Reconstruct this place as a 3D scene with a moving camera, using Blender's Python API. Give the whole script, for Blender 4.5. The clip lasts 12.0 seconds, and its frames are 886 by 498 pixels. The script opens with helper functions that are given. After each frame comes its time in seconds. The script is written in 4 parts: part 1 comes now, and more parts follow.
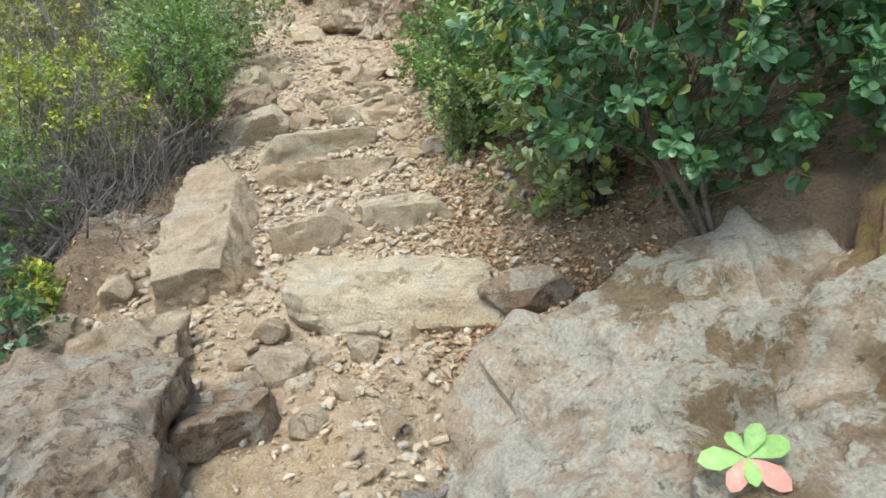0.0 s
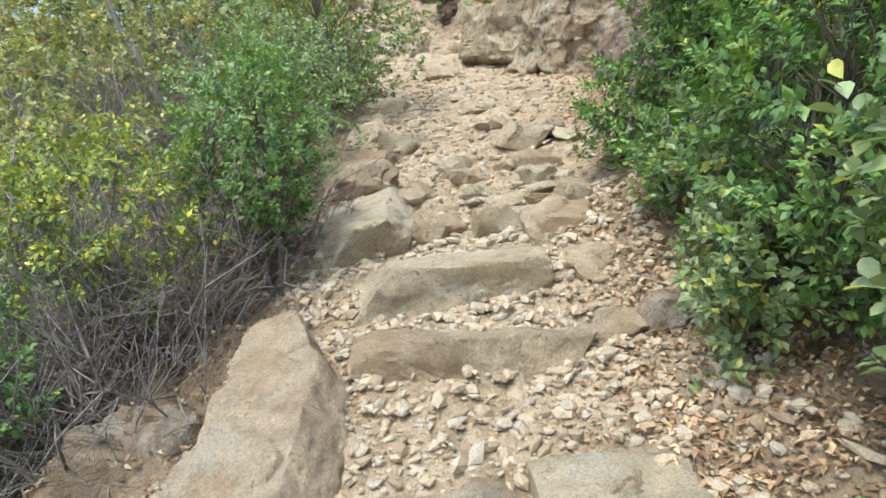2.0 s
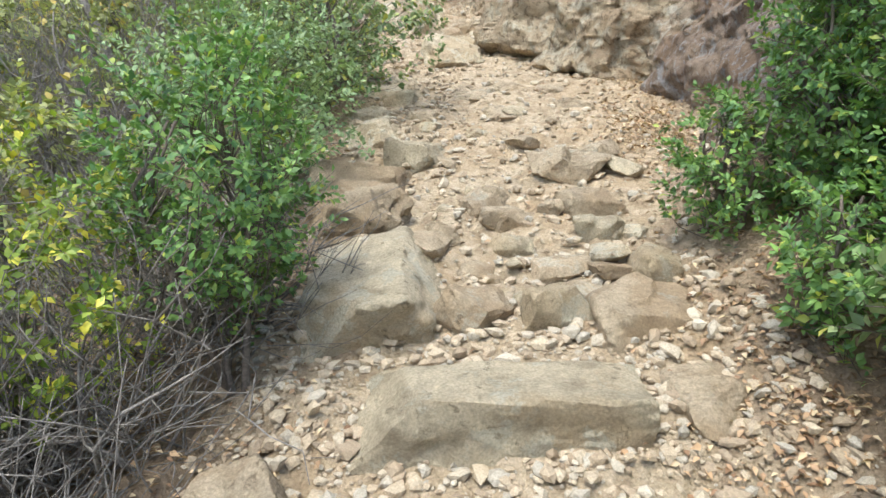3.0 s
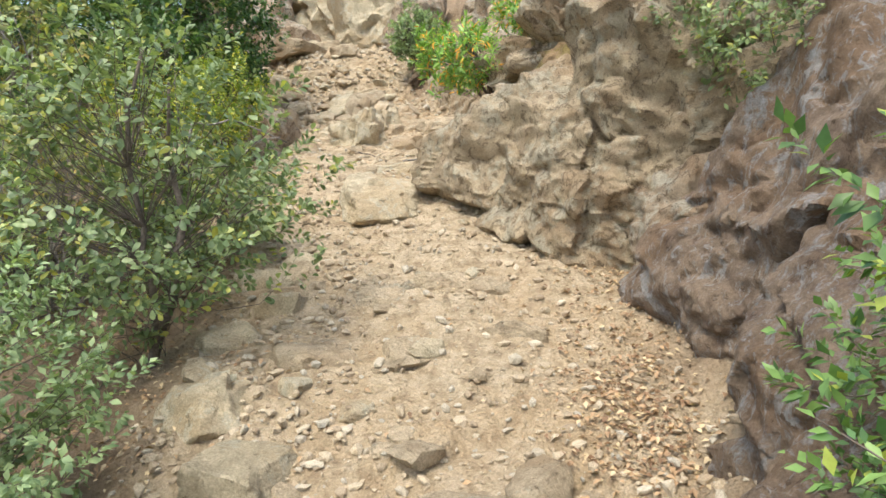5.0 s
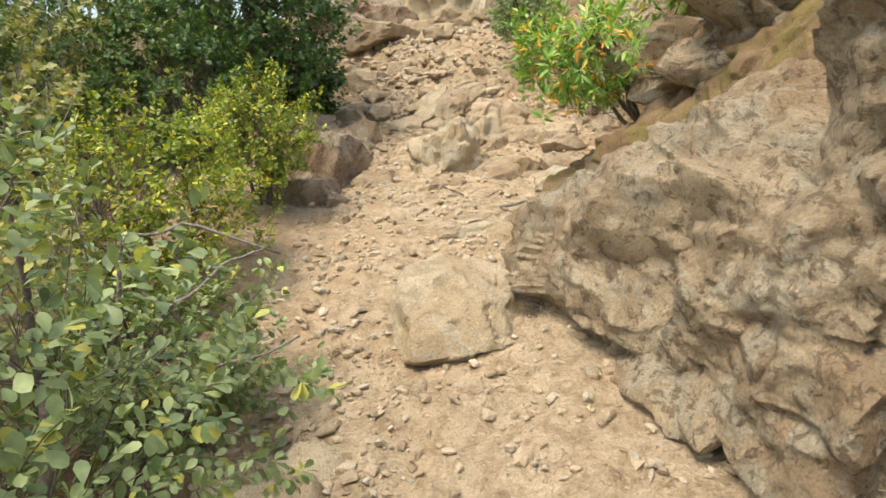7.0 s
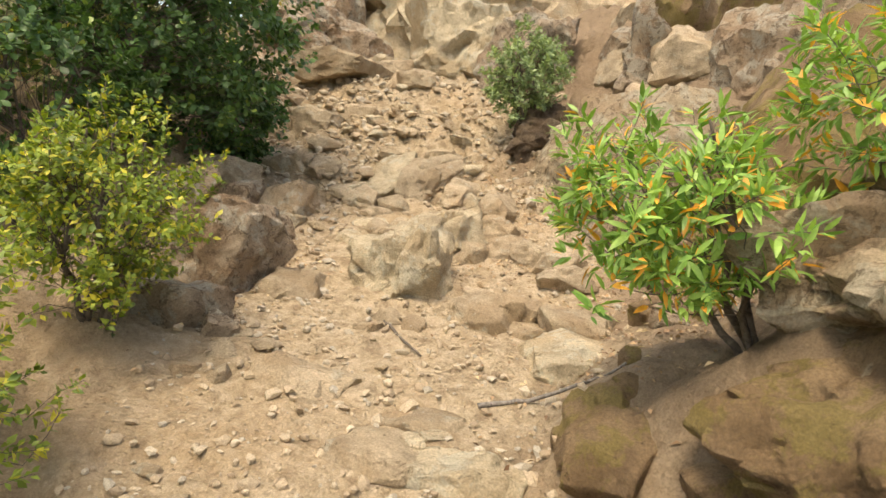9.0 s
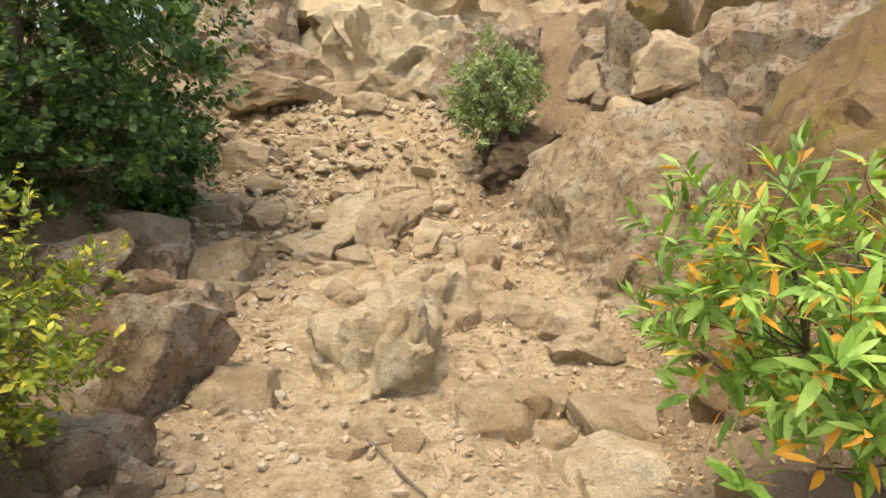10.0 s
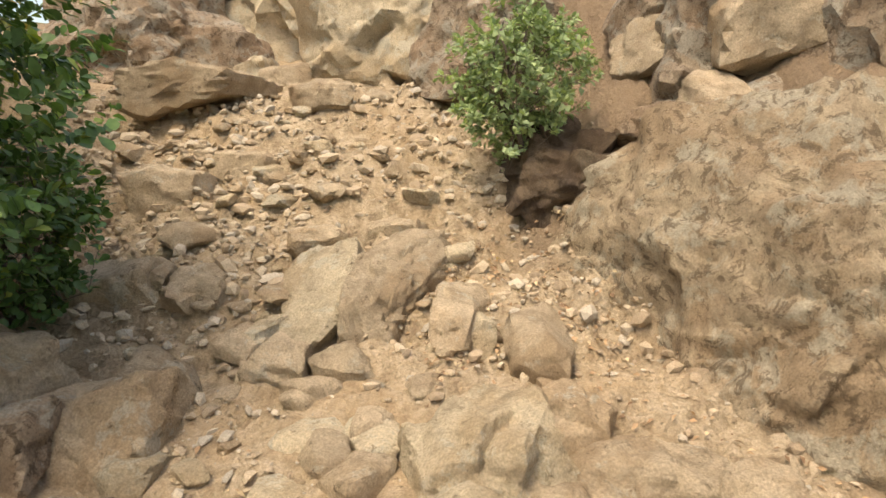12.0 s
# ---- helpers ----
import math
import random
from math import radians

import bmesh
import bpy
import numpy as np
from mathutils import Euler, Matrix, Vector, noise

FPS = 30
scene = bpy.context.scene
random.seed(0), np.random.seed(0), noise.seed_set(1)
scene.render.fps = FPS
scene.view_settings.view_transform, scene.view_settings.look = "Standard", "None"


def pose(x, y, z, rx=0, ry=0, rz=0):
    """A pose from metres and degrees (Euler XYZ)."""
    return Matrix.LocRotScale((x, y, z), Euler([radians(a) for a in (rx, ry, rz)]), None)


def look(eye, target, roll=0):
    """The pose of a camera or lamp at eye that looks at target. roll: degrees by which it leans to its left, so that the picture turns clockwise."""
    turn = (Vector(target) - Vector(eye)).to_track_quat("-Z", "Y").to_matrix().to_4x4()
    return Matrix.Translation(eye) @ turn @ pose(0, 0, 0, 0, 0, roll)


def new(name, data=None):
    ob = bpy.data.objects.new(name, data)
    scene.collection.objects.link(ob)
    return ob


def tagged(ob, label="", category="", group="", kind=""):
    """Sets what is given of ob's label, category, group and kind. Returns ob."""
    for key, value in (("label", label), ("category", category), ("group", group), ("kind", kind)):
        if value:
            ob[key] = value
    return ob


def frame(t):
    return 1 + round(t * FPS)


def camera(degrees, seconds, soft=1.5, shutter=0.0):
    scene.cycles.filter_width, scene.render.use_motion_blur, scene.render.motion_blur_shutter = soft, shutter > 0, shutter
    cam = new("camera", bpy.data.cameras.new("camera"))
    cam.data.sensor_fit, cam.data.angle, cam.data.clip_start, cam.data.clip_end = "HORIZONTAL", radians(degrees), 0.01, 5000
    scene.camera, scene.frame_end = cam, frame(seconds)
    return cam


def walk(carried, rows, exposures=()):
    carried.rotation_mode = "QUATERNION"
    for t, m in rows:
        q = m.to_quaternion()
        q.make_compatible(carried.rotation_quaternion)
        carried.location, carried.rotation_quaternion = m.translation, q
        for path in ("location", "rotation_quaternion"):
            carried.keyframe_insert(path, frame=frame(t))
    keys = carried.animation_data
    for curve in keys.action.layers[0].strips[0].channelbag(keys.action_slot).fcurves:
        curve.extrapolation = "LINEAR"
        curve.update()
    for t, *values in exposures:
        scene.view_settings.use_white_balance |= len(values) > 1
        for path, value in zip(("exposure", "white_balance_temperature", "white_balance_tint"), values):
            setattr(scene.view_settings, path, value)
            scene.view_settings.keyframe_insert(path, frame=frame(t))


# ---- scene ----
cam = camera(71.2, 12.0)
PATH = [
    (0, (0.025, 0.048, 1.367), (-0.023, 2.011, 0.986), -6.2),
    (0.4, (0.033, 0.391, 1.554), (-0.135, 2.317, 1.042), -5.6),
    (0.5, (0.03, 0.489, 1.576), (-0.186, 2.414, 1.078), -4.3),
    (0.7, (0.006, 0.718, 1.636), (-0.3, 2.641, 1.179), -1.2),
    (1, (-0.067, 1.03, 1.714), (-0.661, 2.898, 1.319), -1.7),
    (1.1, (-0.084, 1.191, 1.709), (-0.734, 3.049, 1.359), -1.5),
    (1.2, (-0.114, 1.291, 1.728), (-0.761, 3.157, 1.414), -1.0),
    (1.5, (-0.27, 1.578, 1.855), (-0.799, 3.492, 1.621), 0.2),
    (1.8, (-0.372, 1.882, 1.923), (-0.779, 3.816, 1.615), -2.8),
    (2, (-0.373, 2.129, 1.962), (-0.815, 4.054, 1.648), -5.8),
    (2.2, (-0.422, 2.353, 2.065), (-0.913, 4.273, 1.796), -4.4),
    (2.5, (-0.563, 2.639, 2.094), (-1.08, 4.55, 1.816), -3.5),
    (2.7, (-0.71, 2.813, 2.107), (-1.182, 4.734, 1.812), -4.0),
    (3, (-0.842, 3.115, 2.266), (-1.195, 5.041, 1.859), -0.5),
    (3.1, (-0.861, 3.199, 2.308), (-1.147, 5.13, 1.875), -0.6),
    (3.2, (-0.858, 3.3, 2.335), (-1.116, 5.243, 1.939), -3.1),
    (3.3, (-0.834, 3.396, 2.374), (-1.066, 5.351, 2.024), -4.5),
    (3.5, (-0.82, 3.656, 2.514), (-0.985, 5.623, 2.192), -3.2),
    (3.7, (-0.75, 3.891, 2.635), (-0.941, 5.852, 2.295), -1.4),
    (5.3, (-0.502, 5.202, 3.415), (-0.926, 7.138, 3.147), -2.8),
    (5.5, (-0.522, 5.373, 3.505), (-0.949, 7.305, 3.213), -4.9),
    (6, (-0.683, 5.847, 3.55), (-1.218, 7.731, 3.145), -4.5),
    (6.5, (-0.753, 6.398, 3.684), (-1.29, 8.277, 3.258), -7.6),
    (7, (-0.814, 7.025, 3.873), (-1.568, 8.837, 3.493), -4.3),
    (7.5, (-0.988, 7.611, 3.994), (-1.753, 9.444, 3.755), -1.3),
    (7.7, (-1.045, 7.798, 4.088), (-1.735, 9.646, 3.759), -0.1),
    (9.3, (-1.757, 8.975, 4.384), (-2.324, 10.875, 4.117), 6.9),
    (9.5, (-1.84, 9.132, 4.431), (-2.345, 11.045, 4.139), 4.7),
    (10, (-2.1, 9.565, 4.509), (-2.498, 11.513, 4.292), 3.1),
    (10.5, (-2.463, 9.974, 4.562), (-3.065, 11.856, 4.249), 2.2),
    (11, (-2.674, 10.432, 4.681), (-3.056, 12.346, 4.243), -0.0),
    (11.5, (-2.797, 10.884, 4.832), (-3.153, 12.817, 4.46), -1.1),
    (11.7, (-2.799, 11.034, 4.868), (-3.178, 12.981, 4.609), 0.6),
    (12, (-2.816, 11.261, 4.925), (-3.076, 13.215, 4.586), -1.1),
]
walk(cam, [(t, look(eye, target, roll)) for t, eye, target, roll in PATH],
     [(0, 0.72, 5950, 3), (3.5, 0.95, 5900, 4), (5.5, 0.82, 6700, 5), (7.5, 0.78, 7400, 8), (9.5, 0.76, 7900, 9), (12, 0.80, 7900, 11)])

# ---- light ----
world = bpy.data.worlds.new("sky")
scene.world = world
world.use_nodes = True
sky = world.node_tree.nodes.new("ShaderNodeTexSky")
sky.sky_type, sky.sun_disc = "NISHITA", False
SUN_UP, SUN_TURN = 66.0, 200.0
sky.sun_elevation, sky.sun_rotation = radians(SUN_UP), radians(SUN_TURN)
sky.air_density, sky.dust_density = 1.2, 3.5
background = world.node_tree.nodes["Background"]
background.inputs["Strength"].default_value = 0.18
world.node_tree.links.new(sky.outputs[0], background.inputs["Color"])
sun = new("sun", bpy.data.lights.new("sun", "SUN"))
sun.data.energy, sun.data.angle, sun.data.color = 1.65, radians(20), (1.0, 0.94, 0.84)
sun.rotation_euler = (radians(90 - SUN_UP), 0, radians(180 - SUN_TURN))

# ---- materials ----


def shader(name):
    mat = bpy.data.materials.new(name)
    mat.use_nodes = True
    return mat, mat.node_tree.nodes, mat.node_tree.links, mat.node_tree.nodes["Principled BSDF"]


def ramp(nodes, links, source, stops):
    r = nodes.new("ShaderNodeValToRGB")
    while len(r.color_ramp.elements) < len(stops):
        r.color_ramp.elements.new(0.5)
    for e, (at, c) in zip(r.color_ramp.elements, stops):
        e.position, e.color = at, (*c, 1) if len(c) == 3 else c
    links.new(source, r.inputs["Fac"])
    return r.outputs["Color"]


def grey(v):
    return (v, v, v)


def noise_node(nodes, links, coords, scale, detail=6, rough=0.6, warp=0.0):
    n = nodes.new("ShaderNodeTexNoise")
    n.inputs["Scale"].default_value, n.inputs["Detail"].default_value = scale, detail
    n.inputs["Roughness"].default_value, n.inputs["Distortion"].default_value = rough, warp
    links.new(coords, n.inputs["Vector"])
    return n.outputs["Fac"]


def mix(nodes, links, fac, a, b, mode="MIX"):
    m = nodes.new("ShaderNodeMix")
    m.data_type, m.blend_type = "RGBA", mode
    if isinstance(fac, float):
        m.inputs[0].default_value = fac
    else:
        links.new(fac, m.inputs[0])
    for slot, v in ((6, a), (7, b)):
        if isinstance(v, tuple):
            m.inputs[slot].default_value = (*v, 1)
        else:
            links.new(v, m.inputs[slot])
    return m.outputs[2]


def bump(nodes, links, bsdf, layers):
    """layers: (height socket, distance in metres), coarse ones first."""
    last = None
    for height, distance in layers:
        b = nodes.new("ShaderNodeBump")
        b.inputs["Strength"].default_value, b.inputs["Distance"].default_value = 1.0, distance
        links.new(height, b.inputs["Height"])
        if last:
            links.new(last, b.inputs["Normal"])
        last = b.outputs["Normal"]
    links.new(last, bsdf.inputs["Normal"])


def stone_material(name, light, dark, stain, lichen, lichen_from, grain=1.0, stain_from=0.565, streaks=0.0):
    """Weathered stone: soft cloudy tone, iron stains, pale lichen with dark flecks."""
    mat, nodes, links, bsdf = shader(name)
    co = nodes.new("ShaderNodeNewGeometry").outputs["Position"]
    bent_co = nodes.new("ShaderNodeVectorMath")
    warp = nodes.new("ShaderNodeTexNoise")
    warp.inputs["Scale"].default_value, warp.inputs["Detail"].default_value = 5.0, 4
    links.new(co, warp.inputs["Vector"])
    bent_co.operation = "MULTIPLY_ADD"
    links.new(warp.outputs["Color"], bent_co.inputs[0])
    bent_co.inputs[1].default_value = (0.22, 0.22, 0.22)
    links.new(co, bent_co.inputs[2])
    wco = bent_co.outputs["Vector"]
    big = noise_node(nodes, links, co, 1.7, 8, 0.62, 0.2)
    mid = noise_node(nodes, links, wco, 7 * grain, 10, 0.66)
    fine = noise_node(nodes, links, co, 95 * grain, 6, 0.72)
    spots = noise_node(nodes, links, wco, 4.2, 12, 0.72)
    body = ramp(nodes, links, mid, [(0.34, dark), (0.46, tuple((a + 2 * b) / 3 for a, b in zip(dark, light))), (0.54, light), (0.68, tuple(min(0.85, c * 1.16) for c in light))])
    body = mix(nodes, links, ramp(nodes, links, big, [(0.49, grey(0)), (0.57, grey(0.75))]), body, stain)
    patch = ramp(nodes, links, spots, [(lichen_from - 0.03, grey(0)), (lichen_from + 0.02, grey(0.62))])
    body = mix(nodes, links, patch, body, lichen)
    flecks = noise_node(nodes, links, wco, 16, 10, 0.74)
    body = mix(nodes, links, ramp(nodes, links, flecks, [(stain_from + 0.02, grey(0)), (stain_from + 0.07, grey(0.7))]), body, tuple(c * 0.42 for c in stain))
    if streaks:
        stretch = nodes.new("ShaderNodeVectorMath")
        stretch.operation = "MULTIPLY"
        stretch.inputs[1].default_value = (1, 1, 0.16)
        links.new(wco, stretch.inputs[0])
        runs = noise_node(nodes, links, stretch.outputs["Vector"], 24, 10, 0.74)
        body = mix(nodes, links, ramp(nodes, links, runs, [(0.53, grey(0)), (0.60, grey(streaks))]), body, lichen)
    info = nodes.new("ShaderNodeObjectInfo")
    body = mix(nodes, links, 1.0, body, ramp(nodes, links, info.outputs["Random"], [(0.0, grey(0.88)), (1.0, grey(1.1))]), "MULTIPLY")
    body = mix(nodes, links, 0.7, body, ramp(nodes, links, fine, [(0.36, grey(0.65)), (0.64, grey(1.3))]), "MULTIPLY")
    links.new(body, bsdf.inputs["Base Color"])
    bsdf.inputs["Roughness"].default_value = 0.92
    bsdf.inputs["Specular IOR Level"].default_value = 0.25
    bump(nodes, links, bsdf, [(mid, 0.055), (flecks, 0.03), (fine, 0.006)])
    return mat


def ground_material():
    mat, nodes, links, bsdf = shader("trail_dirt")
    co = nodes.new("ShaderNodeNewGeometry").outputs["Position"]
    big = noise_node(nodes, links, co, 1.3, 6, 0.6, 0.4)
    mid = noise_node(nodes, links, co, 11, 8, 0.7, 0.2)
    fine = noise_node(nodes, links, co, 120, 5, 0.75)
    cells = nodes.new("ShaderNodeTexVoronoi")
    cells.inputs["Scale"].default_value = 48
    links.new(co, cells.inputs["Vector"])
    c = ramp(nodes, links, mid, [(0.36, (0.33, 0.245, 0.16)), (0.48, (0.485, 0.38, 0.252)), (0.62, (0.60, 0.485, 0.345))])
    c = mix(nodes, links, ramp(nodes, links, big, [(0.45, grey(0)), (0.7, grey(0.7))]), c, (0.47, 0.33, 0.19))
    soil = nodes.new("ShaderNodeAttribute")
    soil.attribute_name = "humus"
    c = mix(nodes, links, soil.outputs["Fac"], c, mix(nodes, links, mid, (0.19, 0.135, 0.088), (0.42, 0.31, 0.205)))
    growth = nodes.new("ShaderNodeAttribute")
    growth.attribute_name = "scrub"
    tufts = noise_node(nodes, links, co, 2.2, 8, 0.72, 0.3)
    green = ramp(nodes, links, tufts, [(0.38, (0.05, 0.065, 0.025)), (0.50, (0.13, 0.14, 0.06)), (0.60, (0.30, 0.25, 0.14))])
    c = mix(nodes, links, growth.outputs["Fac"], c, green)
    c = mix(nodes, links, 0.35, c, ramp(nodes, links, fine, [(0.38, grey(0.5)), (0.62, grey(1.35))]), "MULTIPLY")
    links.new(c, bsdf.inputs["Base Color"])
    bsdf.inputs["Roughness"].default_value = 0.97
    bsdf.inputs["Specular IOR Level"].default_value = 0.15
    bump(nodes, links, bsdf, [(mid, 0.05), (cells.outputs["Distance"], 0.010), (fine, 0.007)])
    return mat


def gravel_material():
    mat, nodes, links, bsdf = shader("gravel_stone")
    geo = nodes.new("ShaderNodeNewGeometry")
    c = ramp(nodes, links, geo.outputs["Random Per Island"], [(0.0, (0.33, 0.25, 0.165)), (0.3, (0.46, 0.36, 0.245)), (0.6, (0.55, 0.445, 0.31)), (0.85, (0.44, 0.39, 0.31)), (1.0, (0.64, 0.54, 0.40))])
    fine = noise_node(nodes, links, geo.outputs["Position"], 140, 4, 0.7)
    c = mix(nodes, links, 0.6, c, ramp(nodes, links, fine, [(0.38, grey(0.65)), (0.62, grey(1.2))]), "MULTIPLY")
    links.new(c, bsdf.inputs["Base Color"])
    bsdf.inputs["Roughness"].default_value = 0.9
    bump(nodes, links, bsdf, [(fine, 0.006)])
    return mat


def leaf_material(name, dark, light, odd=None, odd_share=0.0, gloss=0.45, through_light=0.24):
    mat, nodes, links, bsdf = shader(name)
    geo = nodes.new("ShaderNodeNewGeometry")
    r = geo.outputs["Random Per Island"]
    stops = [(0.0, dark), (max(0.05, 0.85 - odd_share), light)]
    if odd:
        stops += [(1.0 - odd_share, light), (min(1.0, 1.02 - odd_share), odd)]
    c = ramp(nodes, links, r, stops)
    mottle = noise_node(nodes, links, geo.outputs["Position"], 45, 3, 0.6)
    c = mix(nodes, links, 0.6, c, ramp(nodes, links, mottle, [(0.3, grey(0.65)), (0.7, grey(1.2))]), "MULTIPLY")
    patch = noise_node(nodes, links, geo.outputs["Position"], 3.5, 3, 0.6)
    c = mix(nodes, links, 0.7, c, ramp(nodes, links, patch, [(0.35, grey(0.62)), (0.65, grey(1.2))]), "MULTIPLY")
    links.new(c, bsdf.inputs["Base Color"])
    bsdf.inputs["Roughness"].default_value = gloss
    bsdf.inputs["Specular IOR Level"].default_value = 0.45
    thin = nodes.new("ShaderNodeBsdfTranslucent")
    links.new(mix(nodes, links, 1.0, c, (1.5, 1.6, 0.7), "MULTIPLY"), thin.inputs["Color"])
    both = nodes.new("ShaderNodeMixShader")
    both.inputs[0].default_value = through_light
    links.new(bsdf.outputs[0], both.inputs[1])
    links.new(thin.outputs[0], both.inputs[2])
    links.new(both.outputs[0], nodes["Material Output"].inputs["Surface"])
    return mat


def bark_material(name, dark, light, scale=30):
    mat, nodes, links, bsdf = shader(name)
    co = nodes.new("ShaderNodeNewGeometry").outputs["Position"]
    n = noise_node(nodes, links, co, scale, 6, 0.7, 1.0)
    links.new(ramp(nodes, links, n, [(0.35, dark), (0.65, light)]), bsdf.inputs["Base Color"])
    bsdf.inputs["Roughness"].default_value = 0.9
    bump(nodes, links, bsdf, [(n, 0.006)])
    return mat


DIRT = ground_material()
STONE = stone_material("sandstone", (0.521, 0.417, 0.287), (0.358, 0.276, 0.183), (0.403, 0.292, 0.179), (0.491, 0.454, 0.358), 0.60)
STONE_GREY = stone_material("grey_stone", (0.580, 0.488, 0.339), (0.384, 0.310, 0.209), (0.477, 0.365, 0.228), (0.546, 0.512, 0.400), 0.56)
STONE_MOSSY = stone_material("lichened_stone", (0.402, 0.314, 0.222), (0.235, 0.176, 0.122), (0.268, 0.179, 0.109), (0.444, 0.419, 0.344), 0.54, 1.0, 0.51)
STONE_DARK = stone_material("brown_stone", (0.261, 0.193, 0.138), (0.145, 0.101, 0.076), (0.203, 0.130, 0.080), (0.330, 0.330, 0.330), 0.58, 1.0, 0.55, 0.7)
STONE_STAINED = stone_material("stained_stone", (0.462, 0.366, 0.246), (0.313, 0.238, 0.157), (0.327, 0.231, 0.141), (0.462, 0.424, 0.327), 0.545, 1.0, 0.505)
EARTH = stone_material("mossy_earth", (0.289, 0.200, 0.115), (0.170, 0.111, 0.064), (0.204, 0.132, 0.068), (0.221, 0.178, 0.051), 0.52)
STONE_SLAB = stone_material("lichened_slab", (0.42, 0.335, 0.24), (0.27, 0.20, 0.14), (0.175, 0.12, 0.055), (0.50, 0.485, 0.40), 0.50, 0.7, 0.56)
# dark earth, with the shade of the hollow under the shrub mixed into its colours
EARTH_SHADED = stone_material("shaded_earth", (0.160, 0.116, 0.076), (0.080, 0.056, 0.040), (0.096, 0.064, 0.040), (0.192, 0.152, 0.104), 0.6)
GRAVEL = gravel_material()
LEAF_BROAD = leaf_material("broad_leaf", (0.055, 0.135, 0.06), (0.15, 0.28, 0.125), (0.40, 0.44, 0.10), 0.03, 0.35)
LEAF_FINE = leaf_material("fine_leaf", (0.085, 0.17, 0.06), (0.22, 0.35, 0.095), (0.38, 0.43, 0.08), 0.08)
LEAF_YELLOW = leaf_material("yellow_green_leaf", (0.12, 0.19, 0.03), (0.30, 0.37, 0.055), (0.60, 0.54, 0.07), 0.2)
LEAF_OAK = leaf_material("oak_leaf", (0.13, 0.19, 0.085), (0.33, 0.40, 0.19), (0.50, 0.48, 0.12), 0.08)
LEAF_DARK = leaf_material("dark_oak_leaf", (0.046, 0.098, 0.033), (0.117, 0.215, 0.065), (0.286, 0.364, 0.078), 0.06)
LEAF_SAGE = leaf_material("grey_green_leaf", (0.169, 0.247, 0.117), (0.390, 0.481, 0.247), None, 0.0, 0.6)
LEAF_LONG = leaf_material("long_leaf", (0.130, 0.273, 0.052), (0.351, 0.546, 0.130), (0.975, 0.468, 0.078), 0.12)
LEAF_OLIVE = leaf_material("olive_scrub_leaf", (0.208, 0.234, 0.104), (0.429, 0.442, 0.182), (0.520, 0.403, 0.117), 0.14, 0.6)
LITTER = leaf_material("dry_leaf", (0.20, 0.11, 0.06), (0.50, 0.33, 0.19), (0.62, 0.48, 0.30), 0.2, 0.7, 0.12)
SEEDLING = leaf_material("seedling_leaf", (0.22, 0.42, 0.10), (0.30, 0.52, 0.14))
SEEDLING_RED = leaf_material("red_seedling_leaf", (0.60, 0.25, 0.18), (0.72, 0.33, 0.26))
BARK = bark_material("bark", (0.075, 0.058, 0.045), (0.20, 0.16, 0.125))
TWIG = bark_material("dead_twig", (0.10, 0.085, 0.07), (0.32, 0.285, 0.25), 40)
BARK_RED = bark_material("reddish_bark", (0.09, 0.045, 0.03), (0.2, 0.11, 0.07))

# ---- ground plan ----


def fbm(x, y, z, octaves=4, seed=0):
    """Fractal value noise about 0, within about -1 to 1."""
    total, amp = 0.0, 1.0
    for o in range(octaves):
        xi, yi, zi = np.floor(x), np.floor(y), np.floor(z)
        fx, fy, fz = x - xi, y - yi, z - zi
        fx, fy, fz = fx * fx * (3 - 2 * fx), fy * fy * (3 - 2 * fy), fz * fz * (3 - 2 * fz)

        def corner(a, b, c):
            n = (xi + a) * 127.1 + (yi + b) * 311.7 + (zi + c) * 74.7 + seed * 19.19 + o * 7.3
            v = np.sin(n) * 43758.5453
            return v - np.floor(v)
        low = (corner(0, 0, 0) * (1 - fx) + corner(1, 0, 0) * fx) * (1 - fy) + (corner(0, 1, 0) * (1 - fx) + corner(1, 1, 0) * fx) * fy
        high = (corner(0, 0, 1) * (1 - fx) + corner(1, 0, 1) * fx) * (1 - fy) + (corner(0, 1, 1) * (1 - fx) + corner(1, 1, 1) * fx) * fy
        total = total + amp * (low * (1 - fz) + high * fz - 0.5)
        x, y, z, amp = x * 2.03 + 5.1, y * 2.03 + 1.7, z * 2.03 + 3.3, amp * 0.5
    return total


